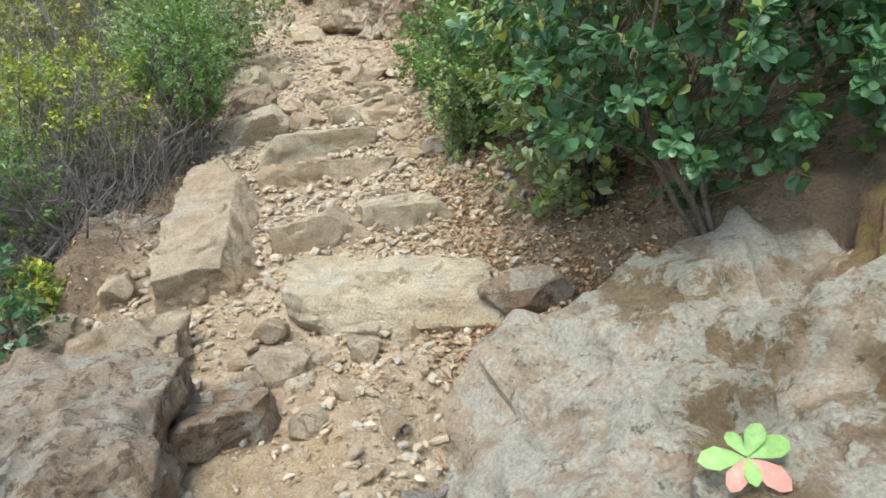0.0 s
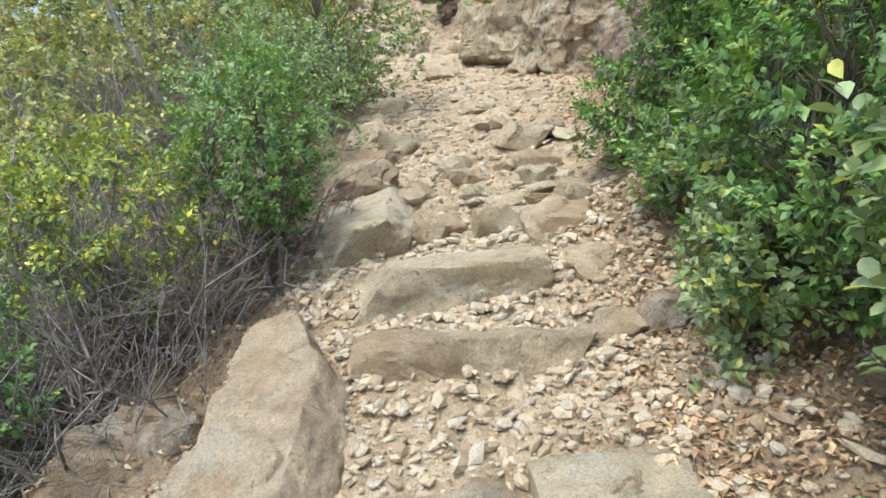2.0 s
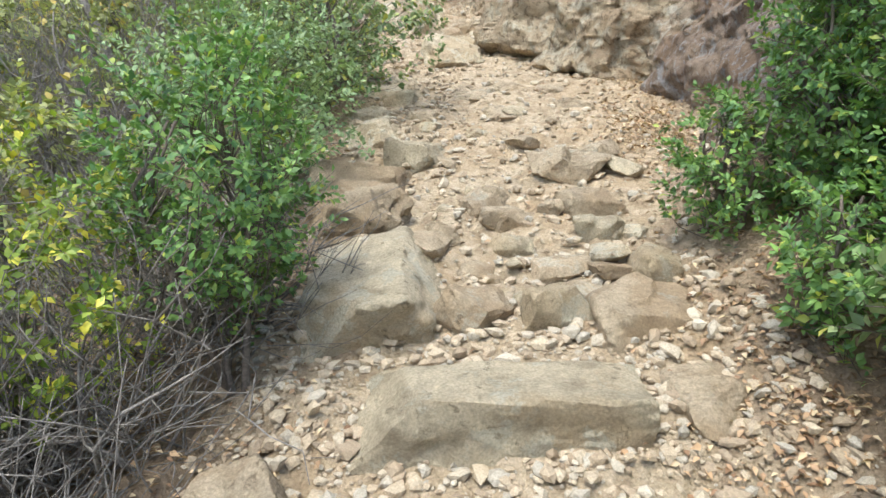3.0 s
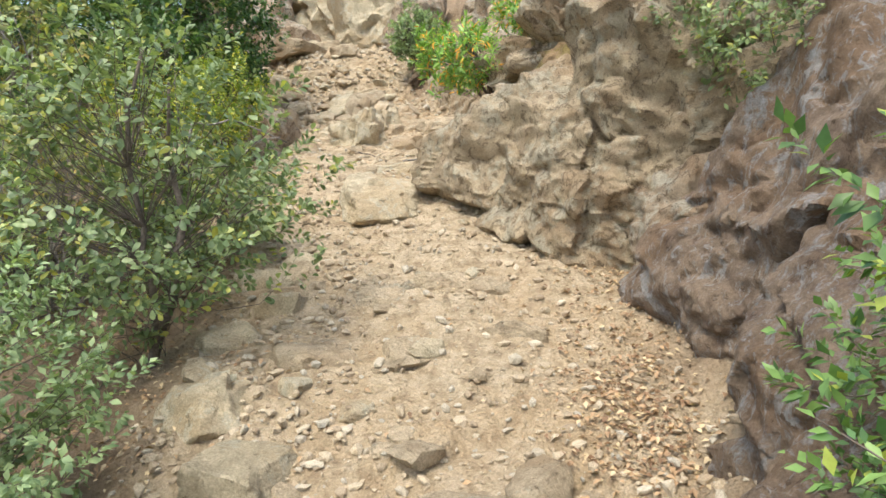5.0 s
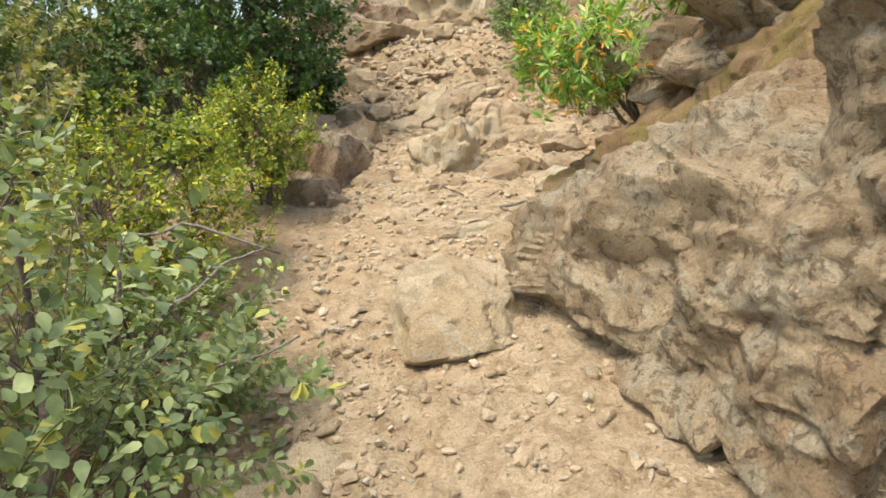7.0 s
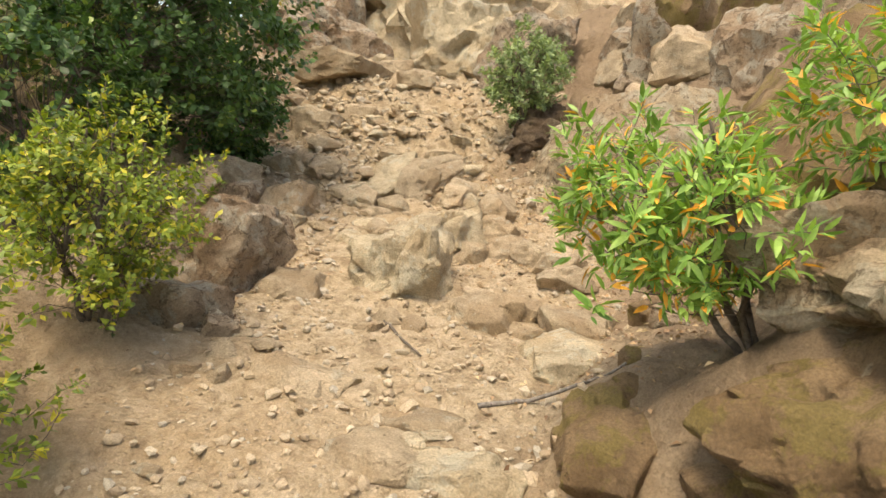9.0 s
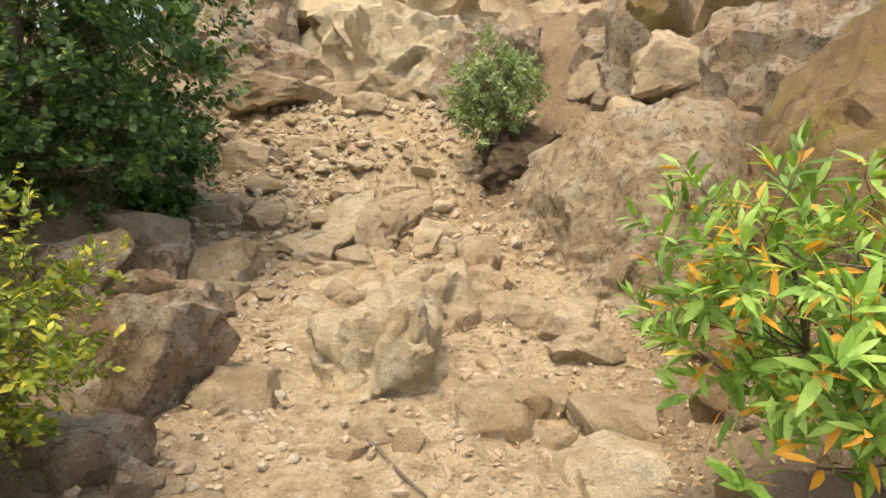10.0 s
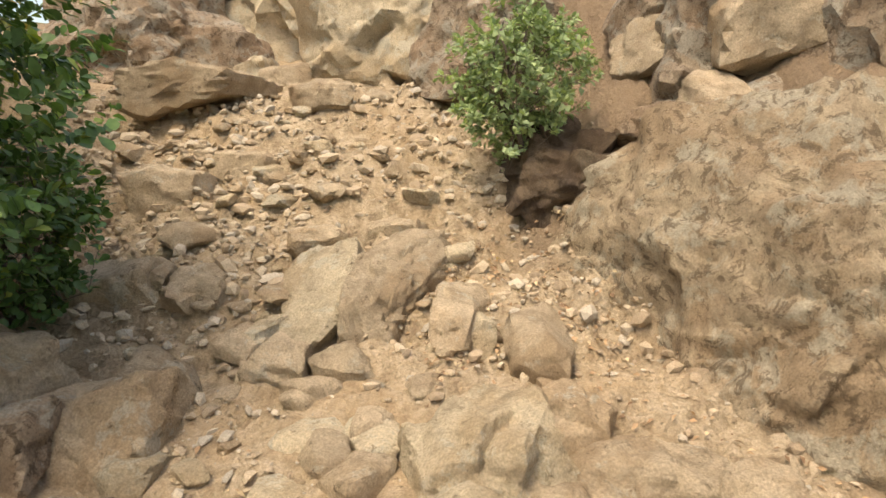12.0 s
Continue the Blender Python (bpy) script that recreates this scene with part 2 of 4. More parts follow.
# along the climb: way ahead, height, middle of the trail, half widths to both sides, slopes of both banks
PLAN = [
    (-8.0, -2.0, 0.2, 1.0, 0.8, -0.20, 0.60), (0.0, -0.25, -0.1, 1.1, 0.5, -0.20, 0.60),
    (2.0, 0.15, -0.4, 1.2, 0.55, -0.20, 0.55), (3.0, 0.46, -0.55, 1.1, 0.8, -0.25, 0.35),
    (3.45, 0.62, -0.62, 1.0, 0.8, -0.25, 0.35), (3.65, 0.78, -0.66, 0.95, 0.8, -0.25, 0.35),
    (4.35, 1.02, -0.78, 0.85, 0.7, -0.30, 0.40), (4.9, 1.24, -0.88, 0.8, 0.65, -0.30, 0.45),
    (5.4, 1.45, -0.95, 0.8, 0.6, -0.30, 0.45), (6.6, 1.82, -1.15, 0.9, 0.85, -0.25, 0.60),
    (7.5, 2.14, -1.40, 0.9, 1.5, -0.20, 0.70), (8.4, 2.44, -1.60, 0.85, 1.7, -0.12, 1.00),
    (9.4, 2.72, -1.85, 0.9, 1.5, -0.10, 1.20), (10.3, 3.05, -2.20, 1.0, 1.3, 0.0, 1.20),
    (11.0, 3.20, -2.50, 1.0, 0.65, 0.1, 0.95), (12.0, 3.38, -2.95, 1.0, 1.2, 0.15, 0.80), (13.3, 3.66, -3.45, 1.0, 1.9, 0.35, 0.50),
    (14.2, 3.88, -3.90, 1.0, 1.7, 0.30, 0.50), (14.9, 4.25, -4.30, 1.2, 1.5, 0.25, 0.45),
    (16.4, 5.25, -5.10, 1.3, 1.8, 0.15, 0.40), (18.0, 5.55, -6.20, 1.3, 1.8, 0.15, 0.50),
    (24.0, 7.20, -8.0, 2.0, 2.0, 0.10, 0.30), (60.0, 11.0, -9.0, 4.0, 4.0, 0.05, 0.10),
]
PLAN_COLUMNS = list(zip(*PLAN))


def ground(x, y, rough=1.0):
    x, y = np.asarray(x, float), np.asarray(y, float)
    height, middle, left, right, slope_l, slope_r = (np.interp(y, PLAN_COLUMNS[0], c) for c in PLAN_COLUMNS[1:])
    u = x - middle
    dl, dr = np.maximum(0, -u - left), np.maximum(0, u - right)
    z = height + slope_l * np.minimum(dl, 3.0) + 0.16 * np.maximum(0, dl - 3.5) * np.exp(-dl / 60)
    z = z + slope_r * np.minimum(dr, 1.8) + 0.30 * np.maximum(0, dr - 1.8) * np.exp(-dr / 60)
    z = z - 0.42 * np.clip((x + 0.35) / 0.5, 0, 1) * np.clip((2.62 - y) / 0.35, 0, 1) * np.clip((y + 1) / 1.5, 0, 1)
    off = np.clip(np.minimum(1.0, (dl + dr) * 1.5), 0, 1)
    slope_zone = np.clip((y - 13.2) / 1.5, 0, 1) * np.clip((19 - y) / 2, 0, 1)
    ridge = 0.5 - np.abs(fbm(x * 2.6 + 3, y * 2.6, x * 0 + 0.1, 4, 8))
    worn = 1 - 0.6 * np.clip((y - 7.2) / 0.8, 0, 1) * np.clip((13.6 - y) / 0.8, 0, 1) * (1 - off)
    z = z + rough * (0.06 * worn + 0.22 * slope_zone) * (ridge - 0.3) + rough * 0.10 * slope_zone * (0.3 - np.abs(fbm(x * 6.5, y * 6.5, x * 0 + 0.5, 3, 12)))
    terrace = fbm(x * 1.4, y * 2.2, x * 0 + 0.9, 3, 9) * 3 + y * 1.6
    frac = terrace - np.floor(terrace)
    z = z + rough * (0.06 * worn + 0.09 * slope_zone) * (np.clip(frac * 5, 0, 1) - frac)
    z = z + rough * 0.20 * off * (0.3 - np.abs(fbm(x * 3.3, y * 3.3, z * 2.0, 4, 15)))
    z = z + rough * (0.05 + 0.32 * off) * fbm(x * 1.7, y * 1.7, x * 0 + 0.3, 4, 1) + rough * (0.05 + 0.09 * off) * fbm(x * 7, y * 7, x * 0 + 0.7, 4, 2)
    return z


def part(name, mesh_or_bm, material, parent=None, label=""):
    """Links one mesh as an object, under its parent if there is one."""
    if isinstance(mesh_or_bm, bmesh.types.BMesh):
        data = bpy.data.meshes.new(name)
        mesh_or_bm.to_mesh(data)
        mesh_or_bm.free()
    else:
        data = mesh_or_bm
    if material and not data.materials:
        data.materials.append(material)
    ob = new(name, data)
    if parent:
        ob.parent = parent
        ob.matrix_parent_inverse = parent.matrix_basis.inverted()
    return tagged(ob, label) if label else ob


def mesh_from(name, verts, faces, smooth=True):
    data = bpy.data.meshes.new(name)
    data.from_pydata(np.asarray(verts, float).tolist(), [], [list(map(int, f)) for f in faces])
    if smooth:
        data.shade_smooth()
    return data


def build_ground():
    dense_x, dense_y = np.arange(-5.6, 1.6, 0.045), np.arange(0.6, 17.5, 0.052)
    grow = 0.06 * np.cumsum(1.12 ** np.arange(70))
    grow = grow[grow < 900]
    xs = np.concatenate([dense_x[0] - grow[::-1], dense_x, dense_x[-1] + grow])
    ys = np.concatenate([dense_y[0] - grow[::-1], dense_y, dense_y[-1] + grow])
    gx, gy = np.meshgrid(xs, ys)
    gz = ground(gx, gy)
    nx, ny = len(xs), len(ys)
    i = (np.arange(ny - 1)[:, None] * nx + np.arange(nx - 1)[None]).ravel()
    faces = np.stack([i, i + 1, i + nx + 1, i + nx], 1)
    data = mesh_from("ground", np.stack([gx, gy, gz], -1).reshape(-1, 3), faces)
    middle, left, right = (np.interp(gy, PLAN_COLUMNS[0], PLAN_COLUMNS[k]) for k in (2, 3, 4))
    u = gx - middle
    edge = np.maximum(-u - left, u - right) + 0.5 * fbm(gx * 2, gy * 2, gx * 0, 4, 5)
    humus = np.clip(edge / 0.5 + 0.3, 0, 1) * np.where((gy > 9.0) & (u < 0) & (u > -3.0), 0.45, 1.0)
    data.attributes.new("humus", "FLOAT", "POINT").data.foreach_set("value", humus.ravel())
    data.attributes.new("scrub", "FLOAT", "POINT").data.foreach_set("value", np.clip((edge - 2.2) / 2.5, 0, 1).ravel())
    ob = part("ground", data, DIRT)
    tagged(ob, "tan dusty dirt hillside with worn climbing trail", "ground", kind="structure")


build_ground()

# ---- rocks ----
_ico = {}


def ico(level):
    if level not in _ico:
        bm = bmesh.new()
        bmesh.ops.create_icosphere(bm, subdivisions=level, radius=1)
        _ico[level] = (np.array([v.co[:] for v in bm.verts]), [[v.index for v in f.verts] for f in bm.faces])
        bm.free()
    return _ico[level]


def chipped(p, rng, count, height, slope, soft):
    """Heights of broken faces: each patch of the surface is a small plane with its own level and lean."""
    c = p[rng.choice(len(p), count, replace=False)]
    gap = np.sqrt(np.maximum(0, (p * p).sum(1)[:, None] - 2 * p @ c.T + (c * c).sum(1)[None]))
    first = np.argmin(gap, axis=1)
    rows = np.arange(len(p))
    g1 = gap[rows, first].copy()
    gap[rows, first] = 1e9
    second = np.argmin(gap, axis=1)
    g2 = gap[rows, second]
    level, lean = rng.uniform(-1, 1, count) * height, rng.normal(size=(count, 3)) * slope
    a, b = (level[k] + ((p - c[k]) * lean[k]).sum(1) for k in (first, second))
    w = np.clip((g2 - g1) / soft, 0, 1) * 0.5 + 0.5
    return a * w + b * (1 - w)


def rock_mesh(dims, seed, level=4, cuts=14, rough=0.05, jitter=0.24):
    """A block with broken planes: directions cut by random planes, chipped into lesser faces, then worn by noise."""
    d, faces = ico(level)
    rng = np.random.default_rng(seed)
    n = rng.normal(size=(cuts, 3))
    n /= np.linalg.norm(n, axis=1)[:, None]
    axes = np.concatenate([np.eye(3), -np.eye(3)]) + rng.normal(size=(6, 3)) * jitter
    axes /= np.linalg.norm(axes, axis=1)[:, None]
    planes = np.concatenate([axes, n])
    reach = np.concatenate([rng.uniform(0.82, 1.0, 6), rng.uniform(0.80, 1.20, cuts)])
    dots = d @ planes.T
    r = np.min(np.where(dots > 0.05, reach / np.maximum(dots, 0.05), 9.0), axis=1)
    p = d * np.minimum(r, 1.55)[:, None]
    p = p * np.array(dims) / 2
    size = float(np.cbrt(np.prod(dims)))
    depth = min(size, 1.5 * min(dims))
    if level >= 4:
        wobble = 0.10 * size * np.stack([fbm(p[:, 0] * 3 / size + k, p[:, 1] * 3 / size, p[:, 2] * 3 / size, 3, seed + 31 * k) for k in (1, 2, 3)], 1)
        q = p + wobble
        p = p + d * chipped(q, rng, 10 + int(14 * min(size, 1.6)), 0.55 * rough * depth, 1.7 * rough, 0.05 * size)[:, None]
        if level >= 5:
            p = p + d * chipped(q, rng, 60 + int(90 * min(size, 1.6)), 0.17 * rough * depth, 1.8 * rough, 0.02 * size)[:, None]
    k = 1.6 / size
    bumpy = fbm(p[:, 0] * k, p[:, 1] * k, p[:, 2] * k, 3, seed) * 1.0
    bumpy = bumpy - 0.7 * np.abs(fbm(p[:, 0] * k * 2.2, p[:, 1] * k * 2.2, p[:, 2] * k * 3.2, 5, seed + 3))
    bumpy = bumpy - bumpy.mean() * 0.7
    p = p + d * (bumpy * rough * depth * 1.1)[:, None]
    # furrows and pits of true size
    furrow = np.abs(fbm(p[:, 0] * 3.1 + seed, p[:, 1] * 3.1, p[:, 2] * 4.4, 5, seed + 5)) - 0.15
    pit = fbm(p[:, 0] * 11 + seed, p[:, 1] * 11, p[:, 2] * 13, 3, seed + 9)
    p = p + d * (furrow * min(0.14, 0.07 * size) * (0.3 + rough * 8) + pit * min(0.022, 0.025 * size))[:, None]
    data = mesh_from("rock", p, faces)
    data.set_sharp_from_angle(angle=radians(24 if level < 6 else 30))
    return data


def rock(x, y, z, dims, turn=0, seed=1, material=None, label="", tilt=(0, 0), level=5, rough=0.055, name="rock", cuts=8, jitter=0.28):
    level = min(level, 3 + (max(dims) > 0.2) + (max(dims) > 0.45) + (max(dims) > 0.9) + (max(dims) > 1.25))
    ob = part(name, rock_mesh(dims, seed, level, cuts, rough, jitter), material or STONE)
    ob.matrix_basis = pose(x, y, z, tilt[0], tilt[1], turn)
    return tagged(ob, label or "weathered tan sandstone rock bedded in the trail", "rock")


def boulders():
    tan = "weathered tan sandstone rock bedded in the trail"
    step = "flat tan stone step laid across the trail"
    rock(-0.80, 3.76, 0.75, (0.62, 0.44, 0.44), 10, 11, STONE, step, rough=0.03, name="stone_step", cuts=5, jitter=0.10)
    rock(-0.27, 3.88, 0.78, (0.68, 0.46, 0.40), 12, 12, STONE_GREY, step, rough=0.03, name="stone_step", cuts=5, jitter=0.10)
    rock(-0.82, 4.58, 1.03, (0.96, 0.42, 0.40), -2, 13, STONE, step, rough=0.03, name="stone_step", cuts=5, jitter=0.10)
    rock(-1.02, 5.06, 1.24, (1.02, 0.50, 0.46), 14, 14, STONE_GREY, step, rough=0.03, name="stone_step", cuts=5, jitter=0.10)
    rock(-1.50, 4.02, 0.76, (0.56, 1.85, 0.70), 10, 915, STONE, "long tan boulder edging the stone steps", (19, 0), 7, 0.035, "rock", 4, 0.10)
    rock(-0.36, 3.2, 0.46, (1.05, 0.64, 0.46), -6, 17, STONE_GREY, "flat grey-tan boulder with a broken front face", (10, 3), 6, 0.05, "rock", 4, 0.12)
    rock(-1.5, 2.75, 0.48, (0.52, 0.38, 0.38), 10, 18, STONE)
    rock(-1.50, 1.98, 0.24, (0.92, 0.98, 0.82), 8, 19, STONE_MOSSY, "large brown boulder with dark lichen patches", (4, 3), 7, 0.06, "rock", 3, 0.10)
    rock(-0.99, 2.35, 0.26, (0.46, 0.36, 0.34), 30, 20, STONE_MOSSY)
    rock(-0.78, 2.68, 0.36, (0.32, 0.28, 0.24), 40, 21, STONE)
    rock(-0.62, 2.32, 0.26, (0.16, 0.15, 0.14), 20, 22, STONE)
    rock(0.35, 2.93, 0.56, (0.34, 0.26, 0.22), 20, 23, STONE_MOSSY)
    rock(0.72, 1.78, 0.11, (2.15, 1.72, 0.5), 4, 24, STONE_SLAB, "broad lichen-spotted rock slab rising out of the bank", (15, -22), 7, 0.09, "rock_slab", 5, 0.13)
    rock(1.74, 1.70, 0.58, (1.35, 1.5, 0.6), 8, 79, EARTH, "brown mossy rock slab above the trail", (12, -42), 7, 0.09, "rock_slab", 5, 0.15)
    rock(-2.25, 4.15, 0.85, (0.55, 0.36, 0.38), 20, 25, STONE_MOSSY)
    rock(-1.62, 5.62, 1.46, (0.62, 0.8, 0.5), 8, 26, STONE_GREY, "square grey-tan boulder beside the steps", (8, 0), 6, 0.04, "rock", 4, 0.14)
    rock(-0.86, 5.55, 1.48, (0.28, 0.36, 0.26), 5, 27, STONE_GREY)
    rock(-0.52, 5.52, 1.50, (0.38, 0.34, 0.24), 15, 28, STONE)
    rock(-1.17, 5.46, 1.50, (0.3, 0.26, 0.26), 0, 29, STONE)
    rock(-0.34, 5.18, 1.36, (0.28, 0.34, 0.18), 0, 30, STONE)
    rock(-1.25, 6.52, 1.76, (0.34, 0.32, 0.28), 45, 31, STONE)
    rock(-1.42, 7.42, 1.95, (0.42, 0.4, 0.3), 10, 32, STONE)
    rock(-1.08, 7.35, 1.94, (0.4, 0.4, 0.25), 30, 33, STONE)
    rock(-0.72, 7.55, 2.01, (0.4, 0.36, 0.25), 20, 34, STONE)
    rock(-2.15, 7.55, 2.08, (0.55, 0.5, 0.36), 5, 35, STONE_GREY)
    rock(-2.0, 6.75, 1.84, (0.65, 0.4, 0.32), 5, 36, STONE)
    rock(-1.85, 6.25, 1.78, (0.6, 0.4, 0.36), -5, 37, STONE)
    rock(-1.95, 9.95, 2.92, (0.66, 0.95, 0.36), 5, 38, STONE_GREY, "smooth buff rock ledge with an undercut lip", (14, 0), 5)
    # the wall to the side of the climb
    wall = "rugged tan rock outcrop with furrowed weathered face"
    rock(-0.47, 9.85, 3.1, (1.4, 2.2, 1.5), 38, 39, STONE_STAINED, wall, (0, 8), 7, 0.085, "rock_outcrop", 12)
    rock(0.55, 9.75, 3.6, (1.8, 2.5, 2.5), 34, 40, STONE_STAINED, wall, (0, 28), 7, 0.085, "rock_outcrop", 12)
    rock(0.88, 8.32, 2.95, (1.4, 1.7, 2.5), 28, 41, STONE_DARK, "dark leaning rock slab streaked with pale lichen", (0, 24), 7, 0.08, "rock_slab")
    rock(0.80, 7.05, 2.55, (1.1, 1.3, 1.9), 20, 42, STONE_DARK, "dark leaning rock slab streaked with pale lichen", (0, 26), 7, 0.07, "rock_slab")
    rock(0.25, 8.75, 2.85, (0.8, 1.0, 0.7), 30, 72, STONE_MOSSY, "brown rock ledge under the overhang", (0, 10), 5, 0.1)
    rock(0.7, 11.6, 3.5, (1.9, 2.2, 2.0), 25, 73, EARTH, "mossy brown earth bank above the long-leaved shrub", (0, 25), 6, 0.07, "rock_outcrop", 4)
    moss = "mossy brown rock face of the earth bank"
    rock(-0.80, 10.72, 3.74, (0.8, 0.95, 0.5), 38, 172, EARTH, moss, (0, -42), 7, 0.11, "rock_outcrop", 5)
    rock(-0.35, 11.05, 4.25, (1.1, 1.3, 0.7), 30, 173, STONE_STAINED, moss, (0, -40), 6, 0.2, "rock_outcrop", 8)
    rock(-0.3, 10.5, 4.05, (0.9, 0.9, 0.6), 38, 174, EARTH, moss, (0, -40), 7, 0.11, "rock_outcrop", 5)
    rock(-0.9, 12.4, 3.72, (0.9, 1.0, 0.5), 25, 175, EARTH, moss, (0, -30), 7, 0.11, "rock_outcrop", 5)
    # boulders of the upper trail
    rock(-2.98, 12.60, 3.52, (0.62, 0.62, 0.80), 12, 43, STONE_GREY, "pale angular boulder standing in the trail", (6, -4), 6, 0.095, "rock", 6, 0.16)
    rock(-3.02, 13.34, 3.62, (0.54, 0.58, 0.62), 28, 44, STONE_GREY, "pale angular boulder standing in the trail", (8, 6), 6, 0.10, "rock", 6, 0.2)
    rock(-3.62, 12.22, 3.40, (0.42, 0.38, 0.22), 20, 45, STONE)
    rock(-4.14, 12.08, 3.50, (0.70, 0.64, 0.68), 10, 46, STONE_MOSSY, "large brown boulder with dark lichen patches", level=5)
    rock(-4.37, 12.72, 3.62, (0.70, 0.60, 0.56), 12, 47, STONE_MOSSY, "large brown boulder with dark lichen patches", (0, 0), 6, 0.07, "rock", 6, 0.16)
    rock(-4.46, 13.5, 3.78, (0.50, 0.62, 0.46), 15, 48, STONE)
    rock(-4.95, 12.75, 3.85, (0.5, 0.5, 0.45), 40, 49, STONE_MOSSY)
    rock(-5.05, 13.45, 3.95, (0.55, 0.5, 0.4), 10, 50, STONE)
    rock(-3.92, 14.5, 4.06, (0.46, 0.95, 0.40), -6, 51, STONE_GREY, "long leaning stone slab in the eroded gully", (28, 0))
    rock(-3.54, 14.5, 4.10, (0.38, 0.95, 0.44), -12, 52, STONE, "long leaning stone slab in the eroded gully", (28, 0))
    rock(-3.97, 13.92, 3.90, (0.32, 0.24, 0.24), 20, 53)
    rock(-3.68, 13.97, 3.90, (0.28, 0.22, 0.2), 0, 54)
    rock(-2.75, 13.3, 3.66, (0.38, 0.42, 0.28), 20, 55)
    rock(-2.3, 13.4, 3.66, (0.58, 0.4, 0.34), 0, 56)
    rock(-1.45, 14.42, 3.56, (1.8, 1.95, 2.3), 30, 57, STONE_STAINED, "huge smooth tan boulder with lichen speckles", (-20, 18), 7, 0.05, "boulder", 4, 0.12)
    # stands in the hollow beside the boulder; the recess's shade is painted by its material
    rock(-2.5, 15.25, 4.68, (0.95, 0.8, 0.64), 20, 171, EARTH_SHADED, "dark earth ledge under the grey-green shrub, hollow's shade in its colour", (10, 5), 6, 0.10, "earth_ledge", 6, 0.25)
    rock(-1.3, 16.1, 5.0, (1.9, 1.5, 2.0), 15, 75, STONE_MOSSY, "tan rock face behind the grey-green shrub", (0, 12), 5, 0.1, "boulder")
    rock(-0.1, 15.3, 5.1, (1.8, 1.7, 2.2), 30, 76, STONE_MOSSY, "tan rock face above the huge boulder", (0, 12), 5, 0.1, "boulder")
    rock(-0.55, 13.3, 4.3, (1.3, 1.5, 1.9), 20, 170, EARTH, "brown earthy rock face above the huge boulder", (0, 15), 5, 0.08, "boulder")
    # rubble of the bank above the trail
    rng = np.random.default_rng(77)
    for k in range(46):
        y = rng.uniform(13.6, 18.0)
        x = float(np.interp(y, PLAN_COLUMNS[0], PLAN_COLUMNS[2])) + float(np.interp(y, PLAN_COLUMNS[0], PLAN_COLUMNS[4])) + rng.uniform(0.15, 2.4)
        w = rng.uniform(0.25, 0.85)
        if y < 15.0 or x < -2.05:
            continue
        rock(x, y, float(ground(x, y)) + w * 0.05, (w * rng.uniform(0.8, 1.4), w, w * rng.uniform(0.6, 0.9)), rng.uniform(0, 180), 300 + k,
             (STONE, STONE_MOSSY, EARTH)[k % 3], "half-buried brown rock in the earth bank", (rng.uniform(-20, 20), rng.uniform(0, 30)), 4)["group"] = "rocks in the earth bank"
    for k in range(30):
        y = rng.uniform(10.5, 12.9)
        x = float(np.interp(y, PLAN_COLUMNS[0], PLAN_COLUMNS[2])) + float(np.interp(y, PLAN_COLUMNS[0], PLAN_COLUMNS[4])) + rng.uniform(0.1, 1.9)
        w = rng.uniform(0.1, 0.3)
        rock(x, y, float(ground(x, y)) - w * 0.12, (w * rng.uniform(0.9, 1.5), w, w * rng.uniform(0.7, 0.9)), rng.uniform(0, 180), 400 + k,
             (EARTH, EARTH, STONE_MOSSY)[k % 3], "half-buried brown rock in the earth bank", (rng.uniform(-15, 15), rng.uniform(-40, -15)), 4)["group"] = "rocks in the earth bank"
    # broken stones bedded in the trail
    for k, (low, high, count, least, most) in enumerate([(5.5, 8.0, 46, 0.08, 0.22), (8.0, 13.0, 44, 0.05, 0.16), (13.2, 16.8, 150, 0.06, 0.26), (1.6, 3.4, 20, 0.06, 0.16)]):
        for n in range(count):
            y = rng.uniform(low, high)
            middle, left, right = (float(np.interp(y, PLAN_COLUMNS[0], PLAN_COLUMNS[c])) for c in (2, 3, 4))
            x = middle + rng.uniform(-left, min(right, 1.1))
            w = least * (most / least) ** rng.uniform(0, 1)
            h = w * rng.uniform(0.4, 0.75)
            rock(x, y, float(ground(x, y)) + h * 0.02, (w * rng.uniform(0.9, 1.6), w, h), rng.uniform(0, 180), 500 + 100 * k + n, (STONE, STONE, STONE_GREY)[n % 3],
                 "broken tan stone bedded in the dirt trail", (rng.uniform(-15, 15), rng.uniform(-15, 15)), 3, name="stone")["group"] = "broken stones bedded in the trail"
    far = "grey weathered boulder on the skyline above the trail"
    rock(-4.0, 17.3, 5.80, (1.6, 1.2, 1.4), 10, 58, STONE_GREY, far, (8, 0), 5, 0.09, "boulder")
    rock(-3.0, 16.5, 5.65, (0.95, 0.9, 1.2), 30, 59, STONE_MOSSY, far, (0, 10), 5, 0.09, "boulder")
    rock(-7.3, 18.6, 6.1, (2.1, 1.6, 1.6), 10, 60, STONE_MOSSY, far, (0, 0), 5, 0.09, "boulder")
    rock(-5.4, 20.9, 7.2, (4.2, 1.8, 3.0), 4, 61, STONE_GREY, far, (0, 0), 5, 0.12, "boulder")
    rock(-2.2, 19.5, 7.0, (3.0, 2.2, 3.0), 20, 77, STONE, far, (0, 0), 5, 0.12, "boulder")
    rock(-8.6, 20.5, 7.0, (3.0, 2.0, 3.0), -10, 78, STONE_MOSSY, far, (0, 0), 5, 0.12, "boulder")
